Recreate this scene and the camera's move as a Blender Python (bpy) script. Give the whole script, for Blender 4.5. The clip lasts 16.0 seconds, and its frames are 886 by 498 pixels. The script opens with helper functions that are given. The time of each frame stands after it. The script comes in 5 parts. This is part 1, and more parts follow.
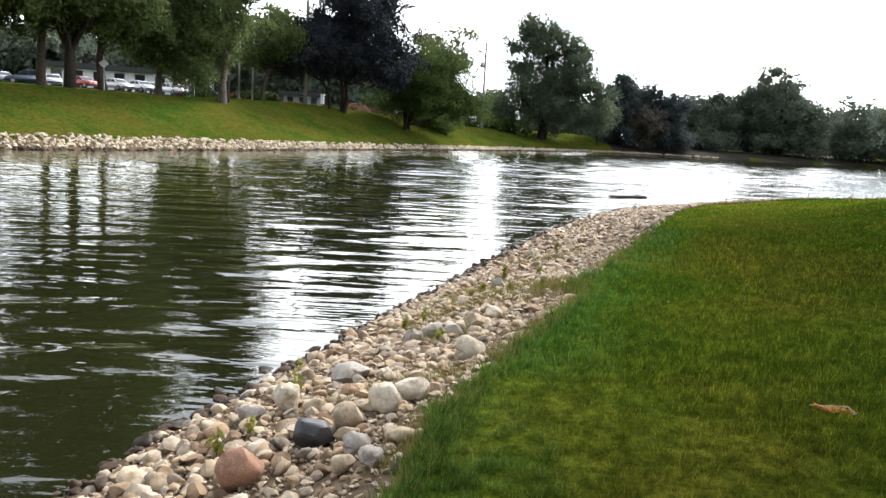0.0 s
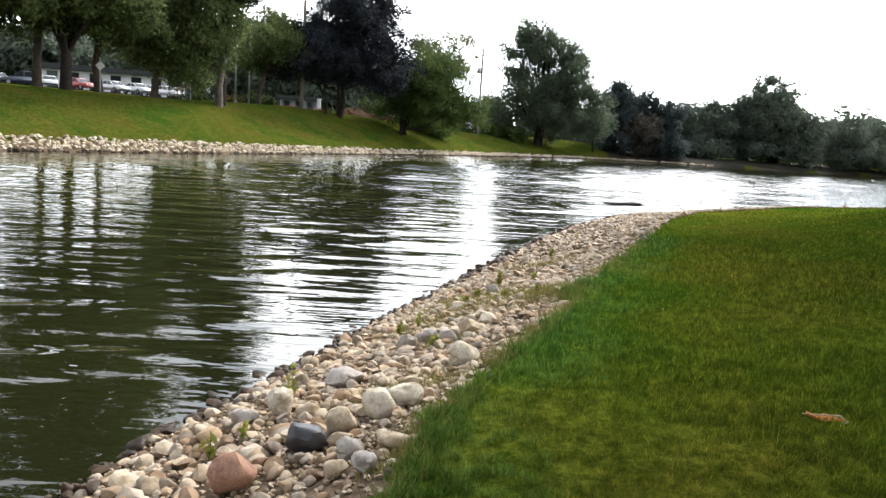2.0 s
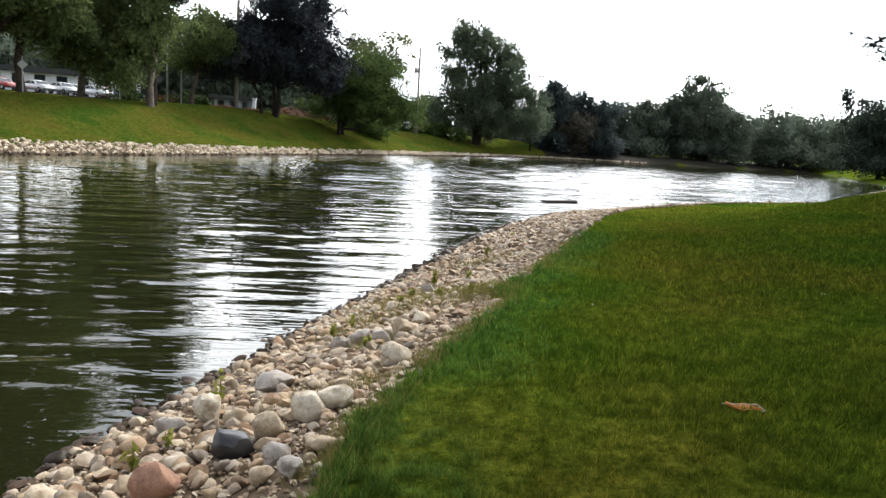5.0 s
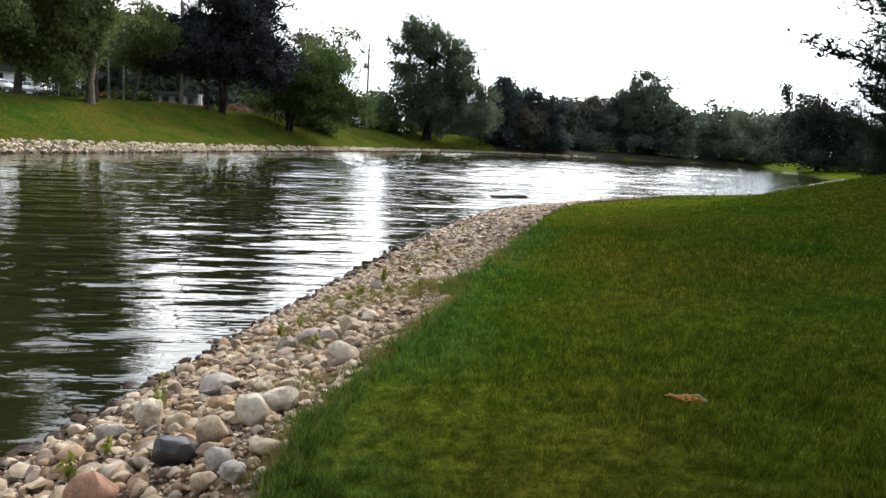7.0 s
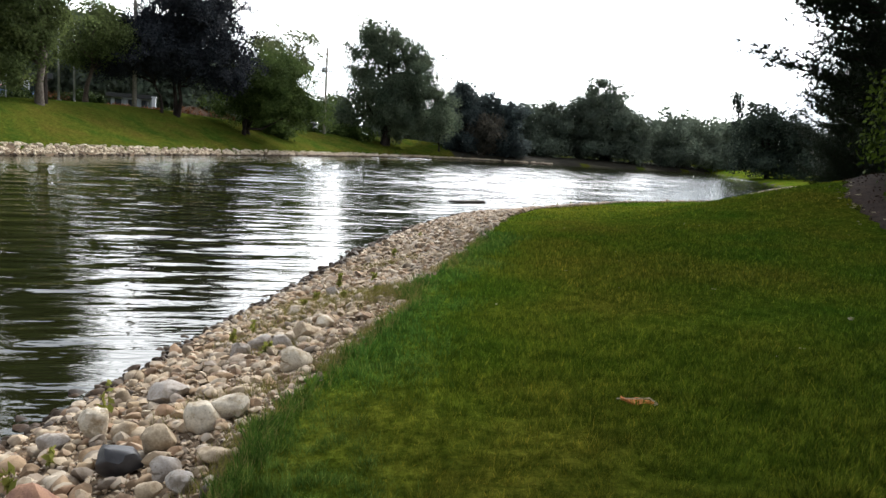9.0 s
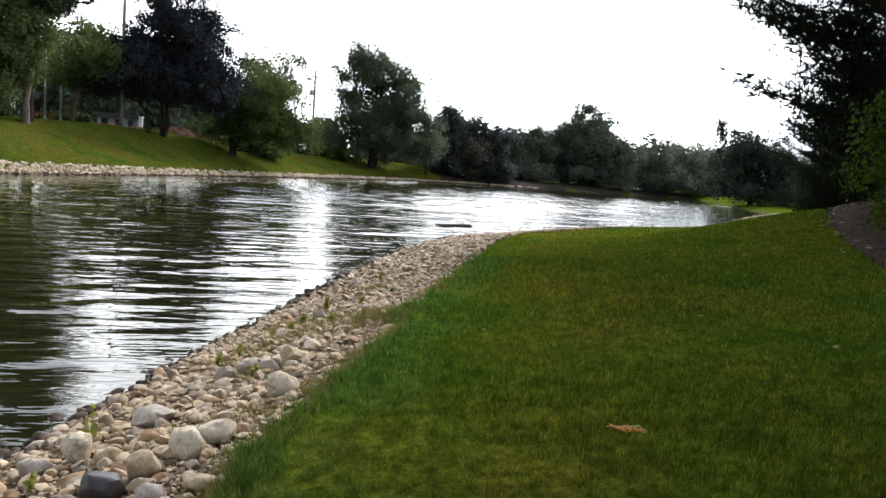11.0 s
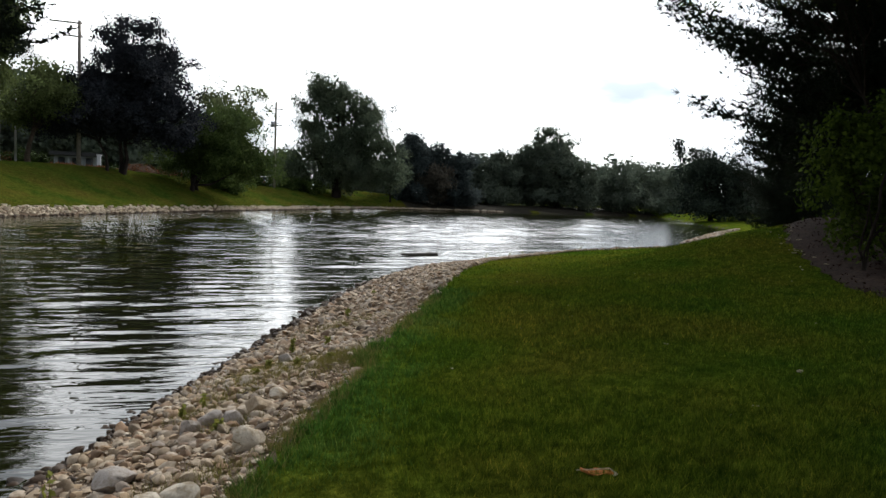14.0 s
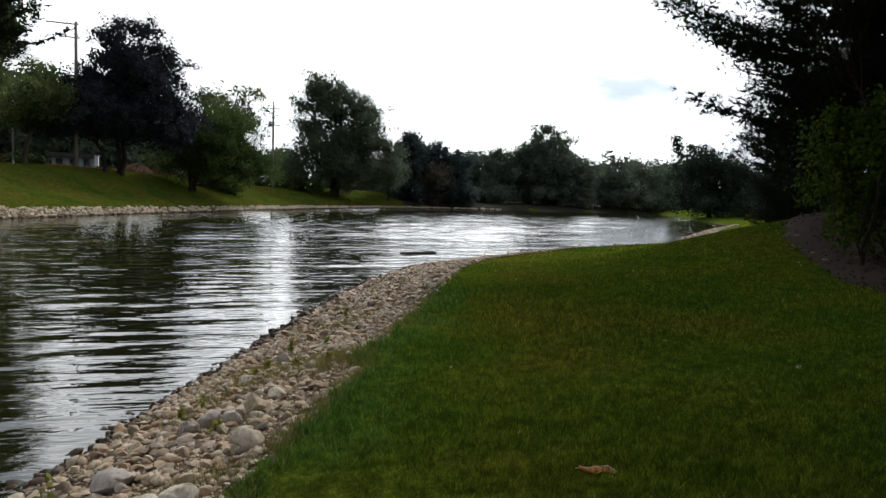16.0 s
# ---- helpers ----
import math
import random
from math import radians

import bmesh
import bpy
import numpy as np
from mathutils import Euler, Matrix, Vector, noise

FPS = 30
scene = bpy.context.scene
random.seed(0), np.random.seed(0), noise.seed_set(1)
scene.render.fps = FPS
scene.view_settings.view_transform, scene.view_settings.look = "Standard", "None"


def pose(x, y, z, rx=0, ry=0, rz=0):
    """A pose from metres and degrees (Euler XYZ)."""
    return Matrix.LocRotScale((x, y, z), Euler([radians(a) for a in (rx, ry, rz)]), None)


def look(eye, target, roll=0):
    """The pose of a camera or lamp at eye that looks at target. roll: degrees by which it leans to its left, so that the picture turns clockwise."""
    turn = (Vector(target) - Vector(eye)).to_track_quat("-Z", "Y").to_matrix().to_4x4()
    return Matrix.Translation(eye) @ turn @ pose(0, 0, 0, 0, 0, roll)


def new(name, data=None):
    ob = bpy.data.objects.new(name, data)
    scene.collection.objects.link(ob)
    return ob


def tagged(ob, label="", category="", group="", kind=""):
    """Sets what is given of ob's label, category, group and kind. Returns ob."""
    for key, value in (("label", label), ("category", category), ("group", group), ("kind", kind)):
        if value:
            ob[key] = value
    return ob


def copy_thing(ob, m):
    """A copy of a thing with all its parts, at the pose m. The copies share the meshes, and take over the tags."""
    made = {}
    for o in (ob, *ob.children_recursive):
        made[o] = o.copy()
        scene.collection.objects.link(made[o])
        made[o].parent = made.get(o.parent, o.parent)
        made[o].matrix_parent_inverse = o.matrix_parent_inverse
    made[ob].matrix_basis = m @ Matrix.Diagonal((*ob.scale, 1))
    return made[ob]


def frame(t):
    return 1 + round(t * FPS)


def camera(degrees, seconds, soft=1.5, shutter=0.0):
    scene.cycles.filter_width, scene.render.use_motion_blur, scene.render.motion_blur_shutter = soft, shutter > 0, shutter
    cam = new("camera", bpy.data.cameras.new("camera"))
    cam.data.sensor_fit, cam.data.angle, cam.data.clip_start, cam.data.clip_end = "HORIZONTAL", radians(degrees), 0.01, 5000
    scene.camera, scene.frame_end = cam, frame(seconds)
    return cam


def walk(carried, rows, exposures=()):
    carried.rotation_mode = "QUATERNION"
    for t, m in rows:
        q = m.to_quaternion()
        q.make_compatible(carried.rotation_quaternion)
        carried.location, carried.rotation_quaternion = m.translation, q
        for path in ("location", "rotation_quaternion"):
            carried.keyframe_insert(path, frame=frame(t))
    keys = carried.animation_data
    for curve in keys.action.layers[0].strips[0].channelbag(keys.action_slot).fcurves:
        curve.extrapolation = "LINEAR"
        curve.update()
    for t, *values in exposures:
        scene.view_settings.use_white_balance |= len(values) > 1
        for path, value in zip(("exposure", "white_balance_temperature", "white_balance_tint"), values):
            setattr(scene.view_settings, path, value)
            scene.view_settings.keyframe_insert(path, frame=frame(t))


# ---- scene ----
cam = camera(59.90, 16.0)
# seconds, x, y, z, heading, tilt, lean
PATH = [
    (0.0, -0.000, -0.000, 2.400, -0.76, -8.96, 3.26),
    (0.5, 0.001, -0.003, 2.414, -0.91, -8.69, 3.17),
    (1.0, -0.006, -0.005, 2.404, -1.04, -8.70, 3.38),
    (1.5, -0.002, -0.010, 2.407, -0.98, -8.51, 3.65),
    (2.0, 0.001, -0.006, 2.405, -1.10, -8.55, 3.80),
    (2.5, 0.027, 0.004, 2.420, -2.32, -7.98, 3.73),
    (3.0, 0.031, -0.005, 2.427, -3.05, -7.84, 3.59),
    (3.5, 0.049, -0.001, 2.429, -4.19, -7.13, 4.17),
    (4.0, 0.071, -0.005, 2.423, -4.74, -7.69, 3.90),
    (6.5, 0.103, 0.017, 2.410, -7.69, -8.46, 3.36),
    (7.0, 0.135, 0.024, 2.422, -9.13, -8.42, 3.19),
    (7.5, 0.158, 0.025, 2.434, -10.63, -7.46, 2.89),
    (8.0, 0.163, 0.033, 2.410, -10.83, -8.53, 2.90),
    (8.5, 0.163, 0.038, 2.415, -11.43, -8.37, 2.95),
    (9.0, 0.169, 0.035, 2.418, -12.21, -7.85, 3.66),
    (11.5, 0.136, 0.048, 2.448, -13.61, -5.83, 4.61),
    (12.0, 0.169, 0.074, 2.520, -14.87, -4.92, 4.09),
    (12.5, 0.182, 0.107, 2.594, -15.24, -2.31, 2.79),
    (13.0, 0.161, 0.104, 2.583, -15.66, -3.11, 2.50),
    (13.5, 0.166, 0.083, 2.583, -15.57, -3.34, 2.25),
    (14.0, 0.174, 0.076, 2.573, -15.50, -4.04, 2.30),
    (14.5, 0.186, 0.071, 2.577, -15.71, -4.23, 2.35),
    (15.0, 0.186, 0.076, 2.572, -16.11, -4.32, 2.21),
    (15.5, 0.184, 0.080, 2.564, -15.95, -4.82, 2.12),
    (16.0, 0.186, 0.081, 2.576, -15.59, -4.16, 1.84),
]
EXPOSURE = [(0.0, 0.32), (4.0, 0.18), (6.5, -0.06), (9.0, -0.12), (11.5, -0.16), (12.5, -0.40), (13.0, -0.72), (16.0, -1.02)]
walk(cam, [(t, pose(x, y, z, 90 + tilt, 0, turn) @ pose(0, 0, 0, 0, 0, lean)) for t, x, y, z, turn, tilt, lean in PATH], EXPOSURE)

# ---- sky and sun ----
world = bpy.data.worlds.new("overcast_sky")
scene.world = world
world.use_nodes = True
wn, wl = world.node_tree.nodes, world.node_tree.links
wn.clear()
sky = wn.new("ShaderNodeTexSky")
sky.sky_type, sky.sun_disc = "NISHITA", False
sky.sun_elevation, sky.sun_rotation = radians(43), radians(36)
sky_light = wn.new("ShaderNodeVectorMath")
sky_light.operation = "SCALE"
sky_light.inputs["Scale"].default_value = 0.09
wl.new(sky.outputs[0], sky_light.inputs[0])
coord = wn.new("ShaderNodeTexCoord")
stretch = wn.new("ShaderNodeMapping")
stretch.inputs["Scale"].default_value = (1.6, 1.6, 5.0)
wl.new(coord.outputs["Generated"], stretch.inputs["Vector"])
cloud = wn.new("ShaderNodeTexNoise")
cloud.inputs["Scale"].default_value, cloud.inputs["Detail"].default_value = 1.7, 5
wl.new(stretch.outputs[0], cloud.inputs["Vector"])
tone = wn.new("ShaderNodeValToRGB")
tone.color_ramp.elements[0].position, tone.color_ramp.elements[0].color = 0.30, (0.52, 0.58, 0.66, 1)
tone.color_ramp.elements[1].position, tone.color_ramp.elements[1].color = 0.50, (1.22, 1.25, 1.28, 1)
wl.new(cloud.outputs["Fac"], tone.inputs[0])
# thin cloud is brightest where the sun stands behind it
SUN_FROM = Vector((0.43, 0.595, 0.68)).normalized()
facing = wn.new("ShaderNodeVectorMath")
facing.operation = "DOT_PRODUCT"
facing.inputs[1].default_value = SUN_FROM
wl.new(coord.outputs["Generated"], facing.inputs[0])
veil = wn.new("ShaderNodeMapRange")
veil.interpolation_type = "SMOOTHSTEP"
for key, value in (("From Min", -0.15), ("From Max", 1.0), ("To Min", 0.80), ("To Max", 5.6)):
    veil.inputs[key].default_value = value
wl.new(facing.outputs["Value"], veil.inputs["Value"])
bright = wn.new("ShaderNodeVectorMath")
bright.operation = "SCALE"
wl.new(tone.outputs[0], bright.inputs[0])
wl.new(veil.outputs[0], bright.inputs["Scale"])
cover = wn.new("ShaderNodeMix")
cover.data_type = "RGBA"
height = wn.new("ShaderNodeSeparateXYZ")
wl.new(coord.outputs["Generated"], height.inputs[0])
thin = wn.new("ShaderNodeMapRange")
thin.interpolation_type = "SMOOTHSTEP"
for key, value in (("From Min", 0.22), ("From Max", 0.72), ("To Min", 0.92), ("To Max", 0.22)):
    thin.inputs[key].default_value = value
wl.new(height.outputs["Z"], thin.inputs["Value"])
wl.new(thin.outputs[0], cover.inputs[0])
wl.new(sky_light.outputs[0], cover.inputs[6])
wl.new(bright.outputs[0], cover.inputs[7])
glow = wn.new("ShaderNodeBackground")
glow.inputs["Strength"].default_value = 1.0
# a thin blue-grey break in the cloud, low over the far end of the pond
apart = wn.new("ShaderNodeVectorMath")
apart.operation = "SUBTRACT"
apart.inputs[1].default_value = (0.468, 0.874, 0.137)
wl.new(coord.outputs["Generated"], apart.inputs[0])
squash = wn.new("ShaderNodeVectorMath")
squash.operation = "MULTIPLY"
squash.inputs[1].default_value = (1.0, 1.0, 2.6)
wl.new(apart.outputs[0], squash.inputs[0])
reach_out = wn.new("ShaderNodeVectorMath")
reach_out.operation = "LENGTH"
wl.new(squash.outputs[0], reach_out.inputs[0])
wisps = wn.new("ShaderNodeTexNoise")
wisps.inputs["Scale"].default_value, wisps.inputs["Detail"].default_value = 9.0, 4
wl.new(stretch.outputs[0], wisps.inputs["Vector"])
ragged = wn.new("ShaderNodeMath")
ragged.operation = "MULTIPLY_ADD"
ragged.inputs[1].default_value, ragged.inputs[2].default_value = 0.16, -0.08
wl.new(wisps.outputs["Fac"], ragged.inputs[0])
edge = wn.new("ShaderNodeMath")
wl.new(reach_out.outputs["Value"], edge.inputs[0])
wl.new(ragged.outputs[0], edge.inputs[1])
broken = wn.new("ShaderNodeMapRange")
broken.interpolation_type = "SMOOTHSTEP"
for key, value in (("From Min", 0.01), ("From Max", 0.12), ("To Min", 0.79), ("To Max", 0.0)):
    broken.inputs[key].default_value = value
wl.new(edge.outputs[0], broken.inputs["Value"])
opened = wn.new("ShaderNodeMix")
opened.data_type = "RGBA"
opened.inputs[7].default_value = (1.02, 1.24, 1.42, 1)
wl.new(broken.outputs[0], opened.inputs[0])
wl.new(cover.outputs[2], opened.inputs[6])
wl.new(opened.outputs[2], glow.inputs["Color"])
out = wn.new("ShaderNodeOutputWorld")
wl.new(glow.outputs[0], out.inputs[0])

sun = new("sun", bpy.data.lights.new("sun", "SUN"))
sun.data.energy, sun.data.angle, sun.data.color = 4.6, radians(10), (1.0, 0.955, 0.89)
sun.matrix_world = look(SUN_FROM * 90, (0, 0, 0))

# ---- materials ----
def nodes_of(name):
    m = bpy.data.materials.new(name)
    m.use_nodes = True
    n = m.node_tree.nodes
    return m, n, m.node_tree.links, n["Principled BSDF"]


def socket(n, kind, **inputs):
    node = n.new(kind)
    for key, value in inputs.items():
        node.inputs[key].default_value = value
    return node


def ramp_node(n, links, source, stops):
    r = n.new("ShaderNodeValToRGB")
    while len(r.color_ramp.elements) < len(stops):
        r.color_ramp.elements.new(0.5)
    for e, (at, c) in zip(r.color_ramp.elements, stops):
        e.position, e.color = at, (*c, 1)
    links.new(source, r.inputs[0])
    return r.outputs[0]


def blend(n, links, fac, a, b, mode="MIX"):
    mix = n.new("ShaderNodeMix")
    mix.data_type, mix.blend_type = "RGBA", mode
    for key, value in ((0, fac), (6, a), (7, b)):
        if isinstance(value, (int, float)):
            mix.inputs[key].default_value = value
        elif isinstance(value, tuple):
            mix.inputs[key].default_value = (*value, 1)
        else:
            links.new(value, mix.inputs[key])
    return mix.outputs[2]


def plain(name, colour, rough=0.6, metal=0.0, grain=8.0, spread=0.25, bump=0.0, coat=0.0):
    """A surface with a fine grain and broader blotches."""
    m, n, links, p = nodes_of(name)
    co = n.new("ShaderNodeTexCoord")
    fine = socket(n, "ShaderNodeTexNoise", Scale=grain, Detail=6.0)
    broad = socket(n, "ShaderNodeTexNoise", Scale=grain * 0.13, Detail=3.0)
    links.new(co.outputs["Object"], fine.inputs["Vector"])
    links.new(co.outputs["Object"], broad.inputs["Vector"])
    lo, hi = tuple(c * (1 - spread) for c in colour), tuple(min(1, c * (1 + spread)) for c in colour)
    a = ramp_node(n, links, fine.outputs["Fac"], [(0.3, lo), (0.7, hi)])
    b = ramp_node(n, links, broad.outputs["Fac"], [(0.3, (1 - spread,) * 3), (0.7, (1, 1, 1))])
    links.new(blend(n, links, 1.0, a, b, "MULTIPLY"), p.inputs["Base Color"])
    p.inputs["Roughness"].default_value, p.inputs["Metallic"].default_value = rough, metal
    p.inputs["Specular IOR Level"].default_value = 0.1 if rough > 0.85 else 0.5
    p.inputs["Coat Weight"].default_value = coat
    if bump:
        bp = socket(n, "ShaderNodeBump", Strength=0.6, Distance=bump)
        links.new(fine.outputs["Fac"], bp.inputs["Height"])
        links.new(bp.outputs[0], p.inputs["Normal"])
    return m


def leafy(name, dark, light, through_light=0.5, rough=0.75):
    """Leaves: each its own tone, the crown in broad drifts, some light passing through."""
    m, n, links, p = nodes_of(name)
    geo = n.new("ShaderNodeNewGeometry")
    co = n.new("ShaderNodeTexCoord")
    drift = socket(n, "ShaderNodeTexNoise", Scale=0.35, Detail=2.0)
    links.new(co.outputs["Object"], drift.inputs["Vector"])
    a = ramp_node(n, links, geo.outputs["Random Per Island"], [(0.0, dark), (0.8, light), (1.0, tuple(min(1, c * 1.15) for c in light))])
    b = ramp_node(n, links, drift.outputs["Fac"], [(0.3, (0.7, 0.75, 0.7)), (0.7, (1.1, 1.05, 0.95))])
    col = blend(n, links, 1.0, a, b, "MULTIPLY")
    links.new(col, p.inputs["Base Color"])
    p.inputs["Roughness"].default_value = rough
    p.inputs["Specular IOR Level"].default_value = 0.08
    tr = n.new("ShaderNodeBsdfTranslucent")
    links.new(col, tr.inputs["Color"])
    mix = n.new("ShaderNodeMixShader")
    mix.inputs[0].default_value = through_light
    links.new(p.outputs[0], mix.inputs[1])
    links.new(tr.outputs[0], mix.inputs[2])
    links.new(mix.outputs[0], n["Material Output"].inputs["Surface"])
    return m


def lawn_colour(n, links, tint=(1.0, 1.0, 1.0)):
    """Mown grass: deep green with yellowed and brown drifts."""
    geo = n.new("ShaderNodeNewGeometry")
    big = socket(n, "ShaderNodeTexNoise", Scale=0.33, Detail=4.0, Roughness=0.6)
    mid = socket(n, "ShaderNodeTexNoise", Scale=3.6, Detail=5.0, Roughness=0.65)
    for t in (big, mid):
        links.new(geo.outputs["Position"], t.inputs["Vector"])
    a = ramp_node(n, links, big.outputs["Fac"], [(0.34, (0.056, 0.118, 0.015)), (0.50, (0.104, 0.142, 0.019)), (0.66, (0.132, 0.138, 0.023))])
    b = ramp_node(n, links, mid.outputs["Fac"], [(0.3, (0.60, 0.66, 0.6)), (0.7, (1.32, 1.24, 1.15))])
    tuft = socket(n, "ShaderNodeTexNoise", Scale=13.0, Detail=3.0, Roughness=0.6)
    links.new(geo.outputs["Position"], tuft.inputs["Vector"])
    b = blend(n, links, 1.0, b, ramp_node(n, links, tuft.outputs["Fac"], [(0.35, (0.52, 0.60, 0.5)), (0.65, (1.42, 1.34, 1.3))]), "MULTIPLY")
    return geo, blend(n, links, 1.0, blend(n, links, 1.0, a, b, "MULTIPLY"), tint, "MULTIPLY")


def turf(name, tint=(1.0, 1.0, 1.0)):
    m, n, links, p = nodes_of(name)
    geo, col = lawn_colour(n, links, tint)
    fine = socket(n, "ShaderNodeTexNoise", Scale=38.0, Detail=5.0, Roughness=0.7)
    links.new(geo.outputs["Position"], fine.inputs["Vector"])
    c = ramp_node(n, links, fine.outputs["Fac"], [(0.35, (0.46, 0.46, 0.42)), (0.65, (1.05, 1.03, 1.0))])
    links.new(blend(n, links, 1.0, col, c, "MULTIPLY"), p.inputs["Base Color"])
    p.inputs["Roughness"].default_value = 0.85
    p.inputs["Specular IOR Level"].default_value = 0.0
    bp = socket(n, "ShaderNodeBump", Strength=0.8, Distance=0.03)
    links.new(fine.outputs["Fac"], bp.inputs["Height"])
    links.new(bp.outputs[0], p.inputs["Normal"])
    return m


def blades(name, tint=(1.0, 1.0, 1.0)):
    m, n, links, p = nodes_of(name)
    geo, col = lawn_colour(n, links, tint)
    tip = ramp_node(n, links, geo.outputs["Random Per Island"], [(0.0, (0.45, 0.55, 0.45)), (0.5, (0.9, 1.0, 0.9)), (0.85, (1.5, 1.45, 1.3)), (0.95, (2.1, 1.75, 1.7)), (1.0, (3.0, 2.2, 2.2))])
    c = blend(n, links, 1.0, col, tip, "MULTIPLY")
    links.new(c, p.inputs["Base Color"])
    p.inputs["Roughness"].default_value = 0.8
    p.inputs["Specular IOR Level"].default_value = 0.04
    tr = n.new("ShaderNodeBsdfTranslucent")
    links.new(c, tr.inputs["Color"])
    mix = n.new("ShaderNodeMixShader")
    mix.inputs[0].default_value = 0.35
    links.new(p.outputs[0], mix.inputs[1])
    links.new(tr.outputs[0], mix.inputs[2])
    links.new(mix.outputs[0], n["Material Output"].inputs["Surface"])
    return m


def stone_material(name, per_object, wet=False, pale=False):
    """River stone in buff, grey, tan and rust, speckled; wet ones are dark."""
    m, n, links, p = nodes_of(name)
    geo = n.new("ShaderNodeNewGeometry")
    co = n.new("ShaderNodeTexCoord")
    if per_object:
        info = n.new("ShaderNodeObjectInfo")
        pick = info.outputs["Random"]
    else:
        pick = geo.outputs["Random Per Island"]
    tones = [(0.0, (0.10, 0.09, 0.085)), (0.10, (0.42, 0.36, 0.28)), (0.26, (0.58, 0.53, 0.45)), (0.38, (0.27, 0.25, 0.24)), (0.50, (0.62, 0.57, 0.49)),
             (0.62, (0.33, 0.23, 0.16)), (0.74, (0.50, 0.41, 0.30)), (0.86, (0.20, 0.14, 0.10)), (1.0, (0.68, 0.65, 0.60))]
    tones = [(at, (c[0] * 1.06, c[1] * 0.98, c[2] * 0.88)) for at, c in tones]
    if pale:
        tones = [(at, tuple(0.35 * q + 0.42 * w for q, w in zip(c, (1.18, 1.05, 0.84)))) for at, c in tones]
    a = ramp_node(n, links, pick, tones)
    speck = socket(n, "ShaderNodeTexNoise", Scale=70.0, Detail=4.0, Roughness=0.7)
    stain = socket(n, "ShaderNodeTexNoise", Scale=9.0, Detail=5.0, Roughness=0.65)
    links.new(co.outputs["Object"], speck.inputs["Vector"])
    links.new(geo.outputs["Position"], stain.inputs["Vector"])
    b = ramp_node(n, links, speck.outputs["Fac"], [(0.3, (0.75, 0.74, 0.72)), (0.7, (1.08, 1.08, 1.08))])
    c = ramp_node(n, links, stain.outputs["Fac"], [(0.32, (0.50, 0.44, 0.37)), (0.52, (0.95, 0.94, 0.92)), (0.75, (1.1, 1.1, 1.1))])
    col = blend(n, links, 1.0, blend(n, links, 1.0, a, b, "MULTIPLY"), c, "MULTIPLY")
    if wet:
        col = blend(n, links, 1.0, col, (0.15, 0.13, 0.12), "MULTIPLY")
    links.new(col, p.inputs["Base Color"])
    p.inputs["Roughness"].default_value = 0.5 if wet else 0.8
    p.inputs["Specular IOR Level"].default_value = 0.12 if wet else 0.35
    bp = socket(n, "ShaderNodeBump", Strength=0.7, Distance=0.012)
    links.new(stain.outputs["Fac"], bp.inputs["Height"])
    links.new(bp.outputs[0], p.inputs["Normal"])
    return m


def weathered(name, colour, stain):
    """A boulder's surface: fine speckle, brown stains in patches and small pits."""
    m, n, links, p = nodes_of(name)
    co = n.new("ShaderNodeTexCoord")
    geo = n.new("ShaderNodeNewGeometry")
    speck = socket(n, "ShaderNodeTexNoise", Scale=85.0, Detail=5.0, Roughness=0.7)
    patch = socket(n, "ShaderNodeTexNoise", Scale=11.0, Detail=6.0, Roughness=0.68)
    pits = socket(n, "ShaderNodeTexVoronoi", Scale=34.0)
    links.new(co.outputs["Object"], speck.inputs["Vector"])
    links.new(geo.outputs["Position"], patch.inputs["Vector"])
    links.new(co.outputs["Object"], pits.inputs["Vector"])
    mask = ramp_node(n, links, patch.outputs["Fac"], [(0.40, (0.85, 0.85, 0.85)), (0.54, (0, 0, 0))])
    base = blend(n, links, mask, colour, stain)
    tone = ramp_node(n, links, speck.outputs["Fac"], [(0.3, (0.72, 0.71, 0.69)), (0.7, (1.12, 1.12, 1.12))])
    dent = ramp_node(n, links, pits.outputs["Distance"], [(0.05, (0.6, 0.57, 0.53)), (0.22, (1, 1, 1))])
    links.new(blend(n, links, 1.0, blend(n, links, 1.0, base, tone, "MULTIPLY"), dent, "MULTIPLY"), p.inputs["Base Color"])
    p.inputs["Roughness"].default_value, p.inputs["Specular IOR Level"].default_value = 0.85, 0.25
    bp = socket(n, "ShaderNodeBump", Strength=0.7, Distance=0.012)
    links.new(patch.outputs["Fac"], bp.inputs["Height"])
    links.new(bp.outputs[0], p.inputs["Normal"])
    return m


